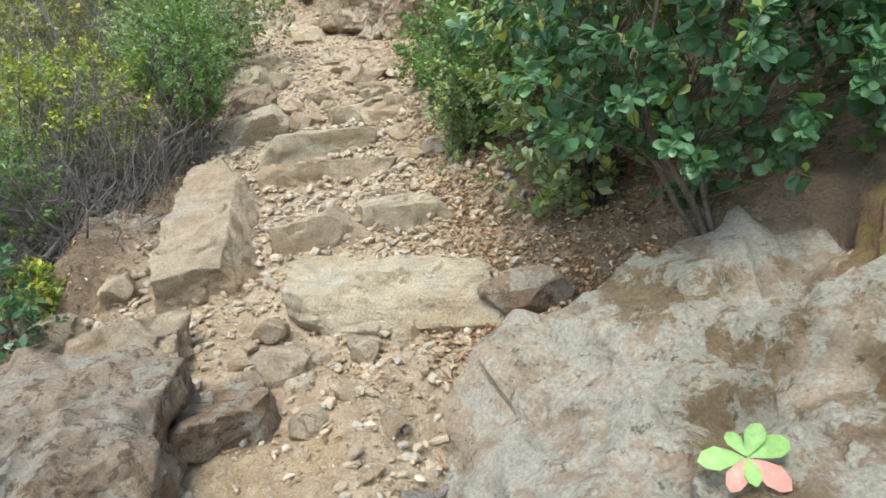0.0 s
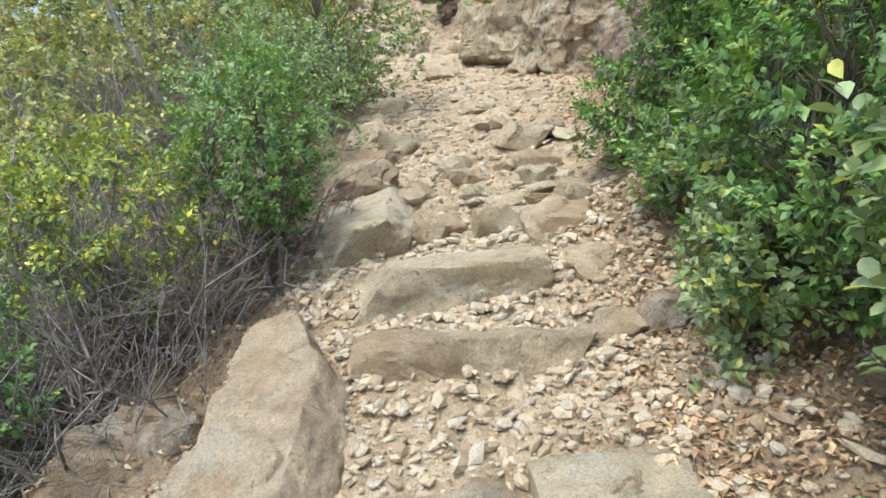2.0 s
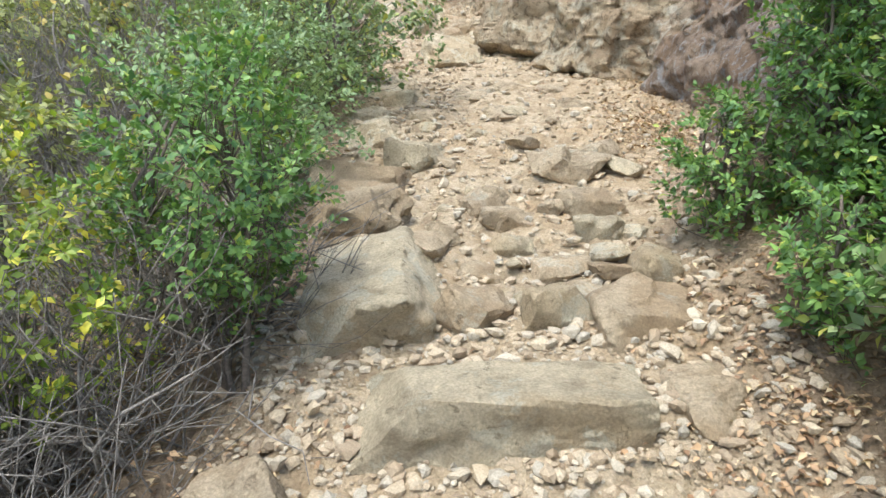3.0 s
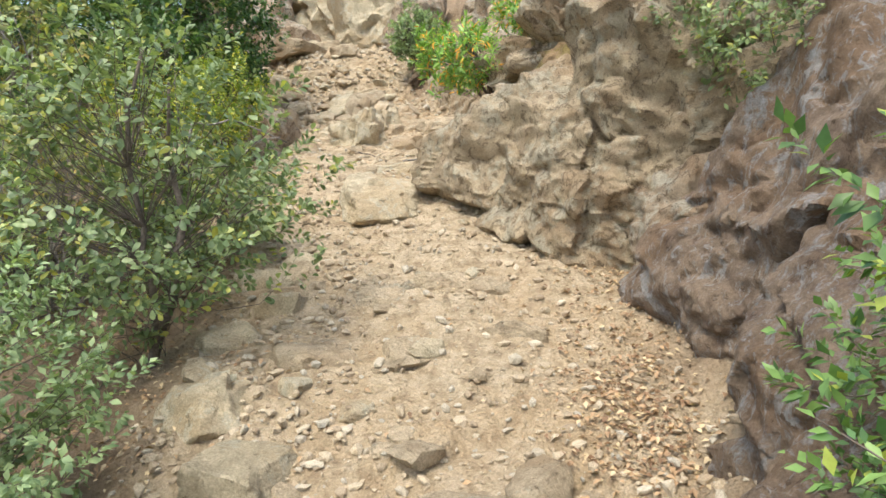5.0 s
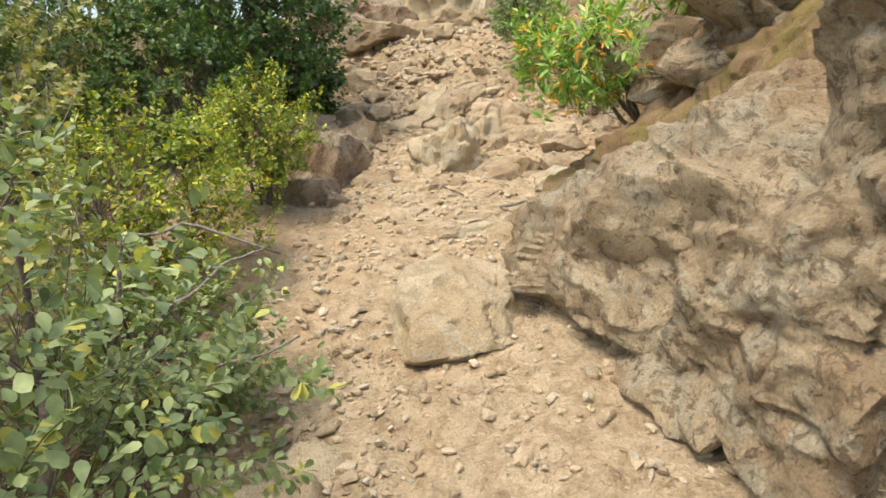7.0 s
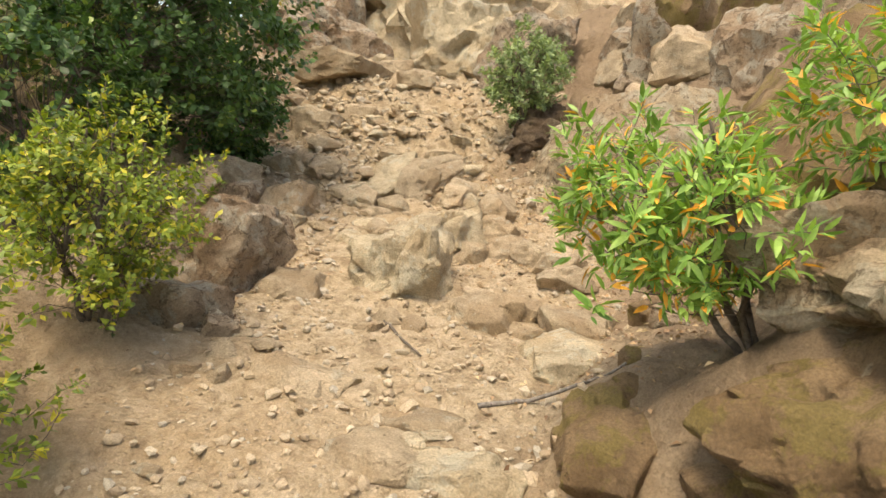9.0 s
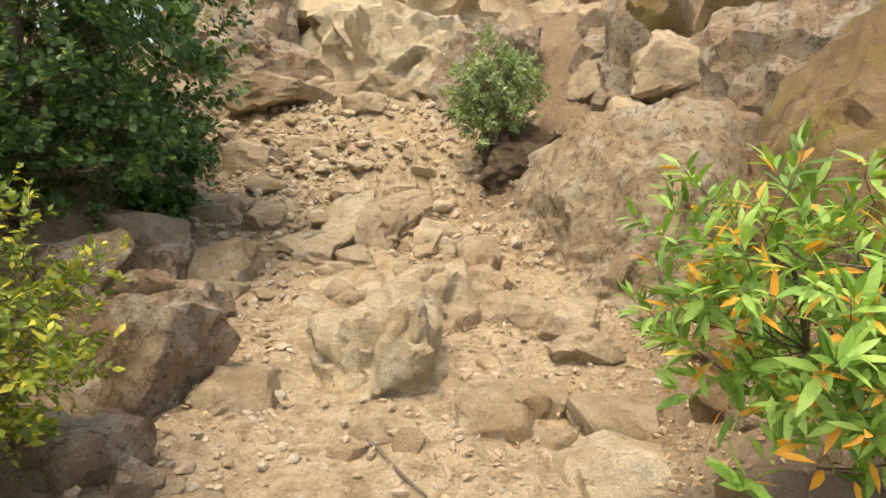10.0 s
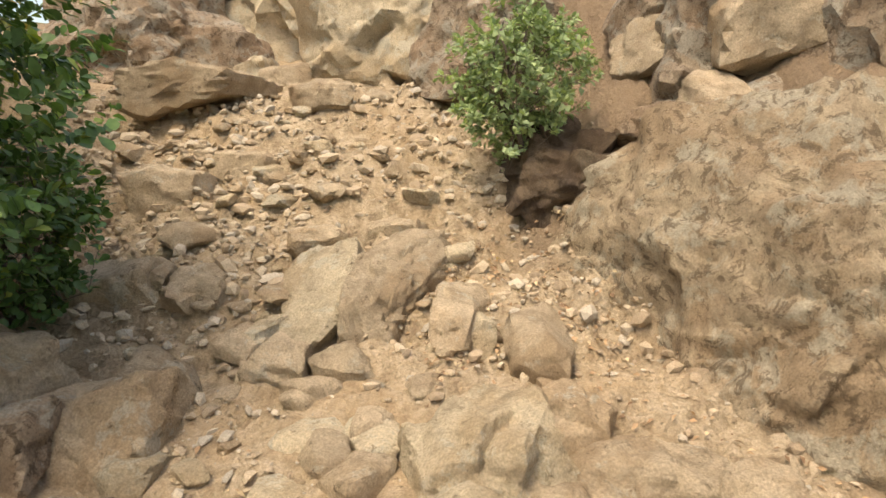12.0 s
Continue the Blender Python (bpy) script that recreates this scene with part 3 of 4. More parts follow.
    # lesser stones of the trail, resting on the dirt: place, widths, height, turn, seed
    for x, y, w, d, h, turn, seed, mat in [
        (-0.62, 6.16, 0.22, 0.2, 0.16, 60, 80, STONE_GREY), (-1.39, 6.09, 0.16, 0.12, 0.1, 10, 81, STONE), (-1.1, 6.32, 0.3, 0.2, 0.12, 0, 82, STONE),
        (-0.69, 6.45, 0.34, 0.26, 0.14, 20, 83, STONE), (-0.78, 6.9, 0.4, 0.26, 0.16, 0, 84, STONE), (-1.75, 7.05, 0.4, 0.3, 0.2, 0, 85, STONE_GREY),
        (-1.78, 7.9, 0.5, 0.4, 0.16, 10, 86, STONE), (-0.42, 5.85, 0.24, 0.22, 0.18, 20, 88, STONE_GREY),
        (-1.33, 7.85, 0.22, 0.2, 0.12, 0, 90, STONE), (-0.72, 8.16, 0.3, 0.2, 0.16, 0, 91, STONE),
        (-2.2, 8.4, 0.36, 0.3, 0.24, 10, 94, STONE_GREY),
        (-2.32, 8.05, 0.4, 0.3, 0.24, 20, 95, STONE_GREY), (-2.24, 8.9, 0.3, 0.26, 0.2, 0, 96, STONE_GREY), (-2.4, 8.65, 0.36, 0.3, 0.2, 30, 97, STONE_GREY),
        (-1.61, 8.55, 0.4, 0.36, 0.1, 0, 98, STONE), (-1.21, 8.66, 0.4, 0.3, 0.12, 0, 99, STONE), (-0.92, 8.62, 0.3, 0.24, 0.14, 10, 100, STONE),
        (-2.2, 8.72, 0.3, 0.26, 0.2, 10, 101, STONE), (-2.1, 8.5, 0.3, 0.24, 0.16, 40, 102, STONE), (-2.05, 10.9, 0.5, 0.34, 0.22, 0, 103, STONE_GREY),
        (-2.4, 10.9, 0.4, 0.3, 0.2, 0, 104, STONE), (-3.0, 11.3, 0.5, 0.36, 0.18, 10, 150, STONE), (-2.35, 11.22, 0.42, 0.32, 0.16, 0, 151, STONE), (-3.45, 11.32, 0.17, 0.14, 0.14, 30, 152, STONE), (-3.36, 11.14, 0.13, 0.12, 0.12, 0, 153, STONE), (-3.52, 11.14, 0.15, 0.12, 0.12, 50, 154, STONE), (-3.62, 11.5, 0.2, 0.16, 0.14, 20, 155, STONE_MOSSY), 
        
        (-1.85, 12.0, 0.55, 0.6, 0.2, 0, 110, STONE_GREY), (-1.84, 12.36, 0.4, 0.3, 0.24, 0, 111, STONE), (-2.39, 12.3, 0.4, 0.34, 0.18, 0, 112, STONE),
        (-2.86, 12.05, 0.18, 0.16, 0.1, 0, 113, STONE), (-2.7, 12.0, 0.16, 0.14, 0.1, 0, 114, STONE), (-2.48, 12.35, 0.38, 0.28, 0.14, 20, 115, STONE),
        (-2.2, 12.5, 0.34, 0.4, 0.14, 10, 116, STONE), (-1.8, 12.35, 0.4, 0.3, 0.24, 10, 117, STONE), (-2.0, 12.95, 0.36, 0.3, 0.14, 20, 118, STONE),
        (-2.66, 13.66, 0.3, 0.3, 0.24, 0, 119, STONE), (-3.14, 14.28, 0.26, 0.5, 0.26, -10, 120, STONE), (-2.75, 14.1, 0.3, 0.5, 0.3, 0, 121, STONE),
        (-4.48, 13.76, 0.36, 0.5, 0.26, 30, 122, STONE), (-3.43, 13.6, 0.2, 0.18, 0.12, 0, 123, STONE), (-2.6, 13.6, 0.3, 0.3, 0.2, 0, 124, STONE),
        (-2.06, 13.2, 0.36, 0.3, 0.24, 0, 125, STONE), (-3.05, 14.18, 0.2, 0.2, 0.24, 0, 126, STONE_GREY), (-2.86, 14.25, 0.14, 0.14, 0.12, 0, 127, STONE),
        (-4.06, 14.85, 0.36, 0.24, 0.16, 20, 128, STONE), (-3.6, 15.0, 0.4, 0.26, 0.2, 0, 129, STONE), (-5.3, 15.3, 0.6, 0.4, 0.4, 0, 130, STONE),
        (-5.6, 16.4, 1.2, 0.9, 0.3, 0, 131, STONE), (-5.0, 16.9, 0.5, 0.3, 0.3, 0, 132, STONE), (-4.8, 15.6, 0.5, 0.3, 0.24, 0, 133, STONE),
        (-5.8, 18.2, 0.5, 0.4, 0.3, 0, 134, STONE_GREY), (-5.1, 14.5, 0.5, 0.4, 0.4, 0, 135, STONE), (-4.6, 14.45, 0.3, 0.3, 0.2, 0, 136, STONE),
        (-4.45, 16.2, 0.5, 0.3, 0.26, 0, 137, STONE), (-0.26, 4.63, 0.2, 0.14, 0.1, 0, 138, STONE), (-0.06, 4.66, 0.2, 0.18, 0.14, 20, 139, STONE_MOSSY),
        (-1.2, 2.0, 0.14, 0.12, 0.1, 0, 140, STONE), (-0.45, 2.72, 0.14, 0.16, 0.14, 0, 141, STONE), (-0.9, 2.9, 0.16, 0.14, 0.1, 0, 142, STONE),
        (-2.15, 3.0, 0.3, 0.24, 0.2, 0, 143, STONE), (-1.95, 3.5, 0.22, 0.2, 0.16, 0, 144, STONE), (-2.3, 3.4, 0.26, 0.2, 0.14, 0, 145, STONE),
        (-4.35, 12.3, 0.3, 0.26, 0.2, 0, 146, STONE), (-3.95, 11.5, 0.5, 0.4, 0.3, 0, 147, STONE_MOSSY), (-4.75, 13.2, 0.4, 0.3, 0.26, 0, 148, STONE_MOSSY),
    ]:
        rock(x, y, float(ground(x, y)) + h * (-0.36 if 7.3 < y < 11.5 else -0.2 if 11.5 < y < 12.7 else 0.10), (w, d, h * 1.25), turn, seed, mat, "loose tan stone lying on the dirt trail", level=4, name="stone")["group"] = "loose stones on the trail"


boulders()

# ---- shrubs ----


def tube(verts, faces, points, radii, sides=5):
    """Adds a tapered round stick along points to the lists."""
    points = np.asarray(points, float)
    base = len(verts)
    along = np.gradient(points, axis=0)
    along /= np.linalg.norm(along, axis=1)[:, None] + 1e-9
    ref = np.array([0.31, 0.17, 0.93]) if abs(along[0, 2]) < 0.8 else np.array([0.93, 0.31, 0.1])
    side = np.cross(along, ref)
    side /= np.linalg.norm(side, axis=1)[:, None] + 1e-9
    other = np.cross(along, side)
    a = np.arange(sides) * 2 * math.pi / sides
    for p, s, o, r in zip(points, side, other, radii):
        verts.extend((p + r * (np.cos(a)[:, None] * s + np.sin(a)[:, None] * o)).tolist())
    for i in range(len(points) - 1):
        for k in range(sides):
            m = (k + 1) % sides
            faces.append((base + i * sides + k, base + i * sides + m, base + (i + 1) * sides + m, base + (i + 1) * sides + k))
    faces.append(tuple(base + (len(points) - 1) * sides + k for k in range(sides)))


def bent(rng, a, b, n, wobble, sag=0.0):
    """A crooked line from a to b."""
    t = np.linspace(0, 1, n)[:, None]
    line = a * (1 - t) + b * t + np.cumsum(rng.normal(size=(n, 3)), axis=0) * wobble * np.sin(t * math.pi)
    line[:, 2] -= sag * (t[:, 0] * (1 - t[:, 0])) * 4
    return line


# leaf outlines: half width and rise at stations along the midrib
LEAF_SHAPES = {
    "diamond": [(0.5, 0.5)],
    "oval": [(0.46, 0.5)],
    "blunt": [(0.3, 0.3), (0.62, 0.52), (0.88, 0.36)],
    "long": [(0.3, 0.5), (0.65, 0.42)],
}


def leaf_template(shape, width, fold=0.25, curl=0.15):
    verts, faces = [(0, 0, 0)], []
    stations = LEAF_SHAPES[shape]
    for at, half in stations:
        verts += [(-half * width, at, fold * half * width - curl * at * at), (0, at, -curl * at * at), (half * width, at, fold * half * width - curl * at * at)]
    verts.append((0, 1, -curl))
    last = len(verts) - 1
    faces += [(0, 2, 1), (0, 3, 2)]
    for s in range(len(stations) - 1):
        i, j = 1 + 3 * s, 4 + 3 * s
        faces += [(i, i + 1, j + 1, j), (i + 1, i + 2, j + 2, j + 1)]
    i = 1 + 3 * (len(stations) - 1)
    faces += [(i, i + 1, last), (i + 1, i + 2, last)]
    return np.array(verts, float), faces


def leaf_frames(along, up):
    along = along / (np.linalg.norm(along, axis=1)[:, None] + 1e-9)
    side = np.cross(along, up)
    side /= np.linalg.norm(side, axis=1)[:, None] + 1e-9
    return np.stack([side, along, np.cross(side, along)], 1)


def leaves_mesh(name, places, along, up, sizes, template):
    tv, tf = template
    axes = leaf_frames(along, up)
    v = places[:, None] + sizes[:, None, None] * np.einsum("kc,ncd->nkd", tv, axes)
    k = len(tv)
    flat = [tuple(i * k + c for c in f) for i in range(len(places)) for f in tf]
    return mesh_from(name, v.reshape(-1, 3), flat)


def shrub(name, base, height, spread, seed, leaf=("oval", 0.45, 0.05), shoots=120, per_shoot=26, shoot=0.3, material=None,
          bark=None, stems=4, label="", category="shrub", low=0.15, single=0, lift=0.55, lean=(0, 0), offset=(0, 0), hollow=0.45, thick=0.016):
    """A shrub with crooked stems and leafy shoots. spread: half widths of the crown; low: the crown's foot as a part of the height;
    single: leaves of the outer shoots that are pieces of their own."""
    shoots, leaf = int(shoots * 1.5), (leaf[0], leaf[1] * 1.15, leaf[2] * 1.25)
    rng = np.random.default_rng(seed)
    base = np.array([base[0], base[1], base[2] if len(base) > 2 else float(ground(base[0], base[1])) - 0.03])
    top = new(name)
    top.matrix_basis = Matrix.Translation(base)
    centre = base + np.array([lean[0] + offset[0], lean[1] + offset[1], height * (1 + low) / 2])
    half = np.array([spread[0], spread[1], height * (1 - low) / 2])
    wood_v, wood_f = [], []
    stem_points = []
    for s in range(stems):
        v, f = [], []
        a = rng.uniform(0, 2 * math.pi)
        out = np.array([math.cos(a), math.sin(a), 0])
        end = centre + out * half * rng.uniform(0.15, 0.5) + np.array([0, 0, half[2] * rng.uniform(0.2, 0.75)])
        line = bent(rng, base + out * np.array([0.05, 0.05, 0]) * min(1, stems - 1), end, 9, 0.035 * height)
        tube(v, f, line, np.linspace(thick * rng.uniform(0.8, 1.2), thick * 0.3, 9), 6)
        part("stem", mesh_from("stem", v, f), bark or BARK, top)
        stem_points.append(line)
    nodes_at = np.concatenate(stem_points)
    # ends of the shoots, nearer the crown's skin than its heart, with an uneven outline
    d = rng.normal(size=(shoots, 3))
    d /= np.linalg.norm(d, axis=1)[:, None]
    lobes = 1 + 0.38 * fbm(d[:, 0] * 1.9 + seed, d[:, 1] * 1.9, d[:, 2] * 1.9, 3, seed)
    r = rng.uniform(hollow, 1.0, shoots) ** 0.6 * lobes
    tips = centre + d * half * r[:, None]
    tips[:, 2] = np.maximum(tips[:, 2], base[2] + 0.05)
    places, along, up, sizes = [], [], [], []
    for tip, out in zip(tips, d):
        near = nodes_at[np.argmin(np.linalg.norm(nodes_at - (tip * 0.6 + base * 0.4), axis=1))]
        grow = out * np.array([1, 1, 0.6]) + np.array([0, 0, lift]) + rng.normal(size=3) * 0.35
        grow /= np.linalg.norm(grow)
        length = shoot * rng.uniform(0.6, 1.3)
        foot = tip - grow * length
        if rng.uniform() < 0.55 and np.linalg.norm(near - foot) < 0.38 * height:
            tube(wood_v, wood_f, np.concatenate([bent(rng, near, foot, 4, 0.03), bent(rng, foot, tip, 3, 0.01)[1:]]), np.linspace(0.0035, 0.0012, 6), 3)
        n = max(4, int(per_shoot * rng.uniform(0.7, 1.3)))
        t = rng.uniform(0.0, 1.0, n) ** 0.8
        turn = rng.normal(size=(n, 3))
        turn -= (turn @ grow)[:, None] * grow
        turn /= np.linalg.norm(turn, axis=1)[:, None] + 1e-9
        places.append(foot + grow * (length * t)[:, None] + turn * 0.006)
        along.append(grow * (0.35 + 0.9 * t[:, None] ** 3) + turn * 0.85 + rng.normal(size=(n, 3)) * 0.15)
        u = np.array([0, 0, 1.0]) + out * 0.5 + rng.normal(size=(n, 3)) * 0.42
        up.append(u)
        sizes.append(leaf[2] * rng.uniform(0.6, 1.25, n) * (1.1 - 0.35 * t))
    places, along, up, sizes = (np.concatenate(a) for a in (places, along, up, sizes))
    if len(wood_f):
        tagged(part("branchwork", mesh_from("branchwork", wood_v, wood_f), bark or BARK, top), kind="stuff")
    template = leaf_template(leaf[0], leaf[1])
    order = rng.permutation(len(places))
    alone, rest = order[:single], order[single:]
    crown = part("crown", leaves_mesh("crown", places[rest], along[rest], up[rest], sizes[rest], template), material, top)
    tagged(crown, kind="stuff")
    if single:
        shared = mesh_from("leaf", template[0], template[1])
        shared.materials.append(material)
        frames = leaf_frames(along[alone], up[alone])
        for p, axes, s in zip(places[alone], frames, sizes[alone]):
            ob = new("leaf", shared)
            ob.parent = crown
            ob.matrix_basis = Matrix.Translation(p - base) @ Matrix(axes.T.tolist()).to_4x4() @ Matrix.Scale(s, 4)
            ob.parent = crown
            ob.matrix_parent_inverse = Matrix.Translation(base)
    return tagged(top, label, category)


def dry_scrub(base, height, spread, seed, twigs=140, label="tangle of bare grey dead twigs on the slope"):
    rng = np.random.default_rng(seed)
    base = np.array([*base, float(ground(*base)) - 0.02])
    top = new("dry_scrub")
    top.matrix_basis = Matrix.Translation(base)
    v, f = [], []
    for i in range(twigs):
        a, reach = rng.uniform(0, 2 * math.pi), rng.uniform(0.3, 1.0)
        foot = base + np.array([rng.normal() * spread[0] * 0.3, rng.normal() * spread[1] * 0.3, 0])
        end = foot + np.array([math.cos(a) * spread[0] * reach, math.sin(a) * spread[1] * reach, height * rng.uniform(0.15, 1.0)])
        line = bent(rng, foot, end, 6, 0.05)
        big = i < 14
        r = rng.uniform(0.008, 0.013) if big else rng.uniform(0.003, 0.007)
        bv, bf = ([], []) if big else (v, f)
        tube(bv, bf, line, np.linspace(r, 0.0015, 6), 4 if big else 3)
        for b in range(2):
            k = rng.integers(2, 5)
            tube(bv, bf, bent(rng, line[k], line[k] + (end - foot) * rng.uniform(0.2, 0.4) + rng.normal(size=3) * 0.14, 4, 0.02), np.linspace(r * 0.6, 0.0012, 4), 3)
        if big:
            part("branch", mesh_from("branch", bv, bf), TWIG, top)
    tagged(part("twigwork", mesh_from("twigwork", v, f), TWIG, top), kind="stuff")
    return tagged(top, label, "dead shrub")


def plants():
    fine = "dense evergreen shrub with small green leaves"
    # beside the lower steps
    shrub("shrub", (1.15, 2.75), 1.75, (1.05, 0.8), 1, ("blunt", 0.58, 0.056), 210, 22, 0.2, LEAF_BROAD, label="broadleaf evergreen shrub overhanging the trail", low=0.12, single=150, offset=(0.08, 0.04), lift=0.3)
    shrub("shrub", (0.80, 3.45), 1.6, (0.72, 0.6), 28, ("blunt", 0.55, 0.05), 150, 22, 0.22, LEAF_OAK, label="broadleaf shrub with pale green leaves by the steps", low=0.0)
    shrub("shrub", (0.50, 4.3), 1.6, (0.65, 0.7), 2, ("oval", 0.5, 0.034), 230, 32, 0.24, LEAF_FINE, label=fine, low=0.0)
    shrub("shrub", (0.35, 4.75), 0.9, (0.5, 0.5), 3, ("oval", 0.55, 0.045), 80, 20, 0.22, LEAF_OAK, label="low oak seedling with grey-green leaves", low=0.0)
    shrub("shrub", (0.55, 5.75), 1.7, (0.80, 0.75), 4, ("oval", 0.42, 0.03), 280, 34, 0.26, LEAF_FINE, label=fine, low=0.0)
    shrub("shrub", (0.62, 5.35), 1.2, (0.55, 0.55), 29, ("oval", 0.5, 0.034), 170, 30, 0.24, LEAF_FINE, label=fine, low=0.0)
    shrub("shrub", (0.95, 8.7, 3.4), 1.15, (0.85, 0.75), 5, ("oval", 0.45, 0.034), 200, 32, 0.28, LEAF_OAK, label="green shrub growing over the top of the rock slab", low=0.15, offset=(-0.25, -0.1))
    shrub("shrub", (1.9, 4.6), 2.6, (1.1, 1.3), 18, ("oval", 0.5, 0.045), 220, 30, 0.3, LEAF_DARK, label="dark evergreen thicket behind the trailside shrubs", low=0.0)
    shrub("shrub", (2.1, 3.3), 2.2, (1.0, 1.0), 22, ("oval", 0.5, 0.05), 200, 28, 0.3, LEAF_DARK, label="dark evergreen thicket behind the trailside shrubs", low=0.0)
    shrub("shrub", (0.05, 5.2), 0.6, (0.32, 0.4), 23, ("oval", 0.5, 0.034), 60, 24, 0.2, LEAF_FINE, label="low green shrub at the trail edge", low=0.0, stems=3)
    shrub("shrub", (-0.1, 5.95), 0.75, (0.36, 0.4), 24, ("oval", 0.5, 0.034), 70, 24, 0.2, LEAF_FINE, label="low green shrub at the trail edge", low=0.0, stems=3)
    shrub("shrub", (0.15, 4.35), 0.7, (0.3, 0.4), 25, ("oval", 0.5, 0.036), 60, 24, 0.2, LEAF_OAK, label="low grey-green shrub at the trail edge", low=0.0, stems=3)
    shrub("shrub", (-5.4, 11.7), 1.9, (0.8, 0.8), 26, ("blunt", 0.55, 0.05), 170, 24, 0.28, LEAF_DARK, label="dark evergreen shrub behind the boulders", low=0.0)
    shrub("shrub", (-5.35, 13.95), 1.2, (0.5, 0.5), 30, ("blunt", 0.55, 0.05), 110, 24, 0.24, LEAF_DARK, label="dark evergreen shrub behind the boulders", low=0.0)
    shrub("shrub", (-6.6, 14.0), 2.8, (1.1, 1.0), 27, ("blunt", 0.55, 0.055), 200, 24, 0.3, LEAF_DARK, label="dark evergreen shrub behind the boulders", low=0.0)
    shrub("shrub", (0.48, 6.25), 1.3, (0.5, 0.5), 31, ("oval", 0.5, 0.034), 170, 30, 0.24, LEAF_FINE, label=fine, low=0.0)
    shrub("shrub", (1.0, 5.05), 1.7, (0.6, 0.6), 32, ("oval", 0.5, 0.036), 190, 30, 0.24, LEAF_FINE, label=fine, low=0.0)
    shrub("shrub", (0.28, 5.78), 1.1, (0.38, 0.42), 33, ("oval", 0.5, 0.034), 130, 28, 0.22, LEAF_FINE, label=fine, low=0.0)
    # the slope below the trail
    shrub("shrub", (-1.98, 5.1), 1.35, (0.45, 0.5), 6, ("oval", 0.5, 0.03), 150, 32, 0.26, LEAF_FINE, label="upright fresh green shrub beside the stone steps", low=0.2)
    shrub("shrub", (-2.65, 4.75), 1.4, (0.7, 0.65), 7, ("oval", 0.5, 0.03), 150, 30, 0.28, LEAF_YELLOW, TWIG, label="yellow-green shrub among dead twigs", low=0.15)
    shrub("shrub", (-2.6, 6.5), 1.55, (0.75, 0.75), 8, ("oval", 0.5, 0.034), 190, 32, 0.28, LEAF_SAGE, label="dense grey-green shrub beside the trail", low=0.1)
    shrub("shrub", (-2.5, 3.55), 0.42, (0.4, 0.3), 9, ("oval", 0.5, 0.04), 30, 18, 0.2, LEAF_YELLOW, label="low yellow-green sprig at the trail edge", low=0.1, stems=2)
    shrub("shrub", (-2.32, 2.92), 0.85, (0.34, 0.4), 19, ("blunt", 0.5, 0.05), 26, 16, 0.24, LEAF_BROAD, label="green broadleaf sapling at the trail edge", low=0.15, stems=3)
    shrub("shrub", (-3.15, 4.0), 1.5, (0.7, 0.6), 20, ("oval", 0.5, 0.034), 160, 28, 0.28, LEAF_FINE, TWIG, label="fresh green shrub among dead twigs", low=0.25)
    shrub("shrub", (-2.7, 7.8), 2.0, (1.0, 0.95), 10, ("blunt", 0.5, 0.040), 240, 24, 0.28, LEAF_OAK, label="young oak with grey-green leaves and thin dark trunk", low=0.1, stems=2, thick=0.028, single=120)
    shrub("shrub", (-4.0, 11.05), 1.15, (0.58, 0.58), 11, ("oval", 0.5, 0.034), 170, 30, 0.26, LEAF_YELLOW, label="yellow-green shrub beside the boulders", low=0.1, single=80)
    shrub("shrub", (-3.9, 9.8), 1.5, (0.8, 0.75), 12, ("oval", 0.5, 0.036), 200, 32, 0.28, LEAF_YELLOW, label="yellow-green shrub beside the boulders", low=0.05)
    shrub("shrub", (-3.0, 8.9), 1.0, (0.75, 0.55), 13, ("blunt", 0.5, 0.042), 130, 24, 0.28, LEAF_OAK, label="low oak branches with grey-green leaves", low=0.0)
    shrub("tree", (-5.95, 12.75), 3.3, (1.35, 1.2), 14, ("blunt", 0.55, 0.052), 640, 26, 0.3, LEAF_DARK, label="dark evergreen oak with dense crown and thick trunk", category="tree", low=0.06, stems=2, thick=0.09, single=120, offset=(0.3, 0.4))
    shrub("shrub", (-6.6, 10.9), 2.6, (1.3, 1.2), 15, ("oval", 0.5, 0.05), 260, 26, 0.3, LEAF_DARK, label="dark evergreen shrub on the slope", low=0.0, stems=3, thick=0.04)
    # on the rock wall
    shrub("shrub", (-1.1, 11.25), 0.95, (0.58, 0.48), 16, ("long", 0.22, 0.066), 84, 24, 0.22, LEAF_LONG, label="long-leaved shrub with orange withered leaves", low=0.22, single=150, lift=0.5, offset=(-0.36, -0.12))
    shrub("shrub", (-0.55, 11.2), 0.8, (0.55, 0.5), 21, ("long", 0.22, 0.066), 56, 22, 0.22, LEAF_LONG, label="long-leaved shrub with orange withered leaves", low=0.0, lift=0.5, offset=(-0.2, 0))
    shrub("shrub", (-2.84, 15.2, 4.82), 1.05, (0.47, 0.45), 17, ("oval", 0.55, 0.042), 150, 26, 0.16, LEAF_SAGE, label="rounded grey-green shrub growing from the bank", low=0.0)
    for i, (x, y) in enumerate([(-3.1, 4.5), (-3.1, 3.5), (-3.9, 5.3), (-4.4, 4.3), (-3.6, 6.6), (-2.55, 4.75), (-2.6, 4.3), (-2.4, 5.5), (-3.6, 2.6)]):
        dry_scrub((x, y), 0.75, (0.7, 0.7), 100 + i, 190)
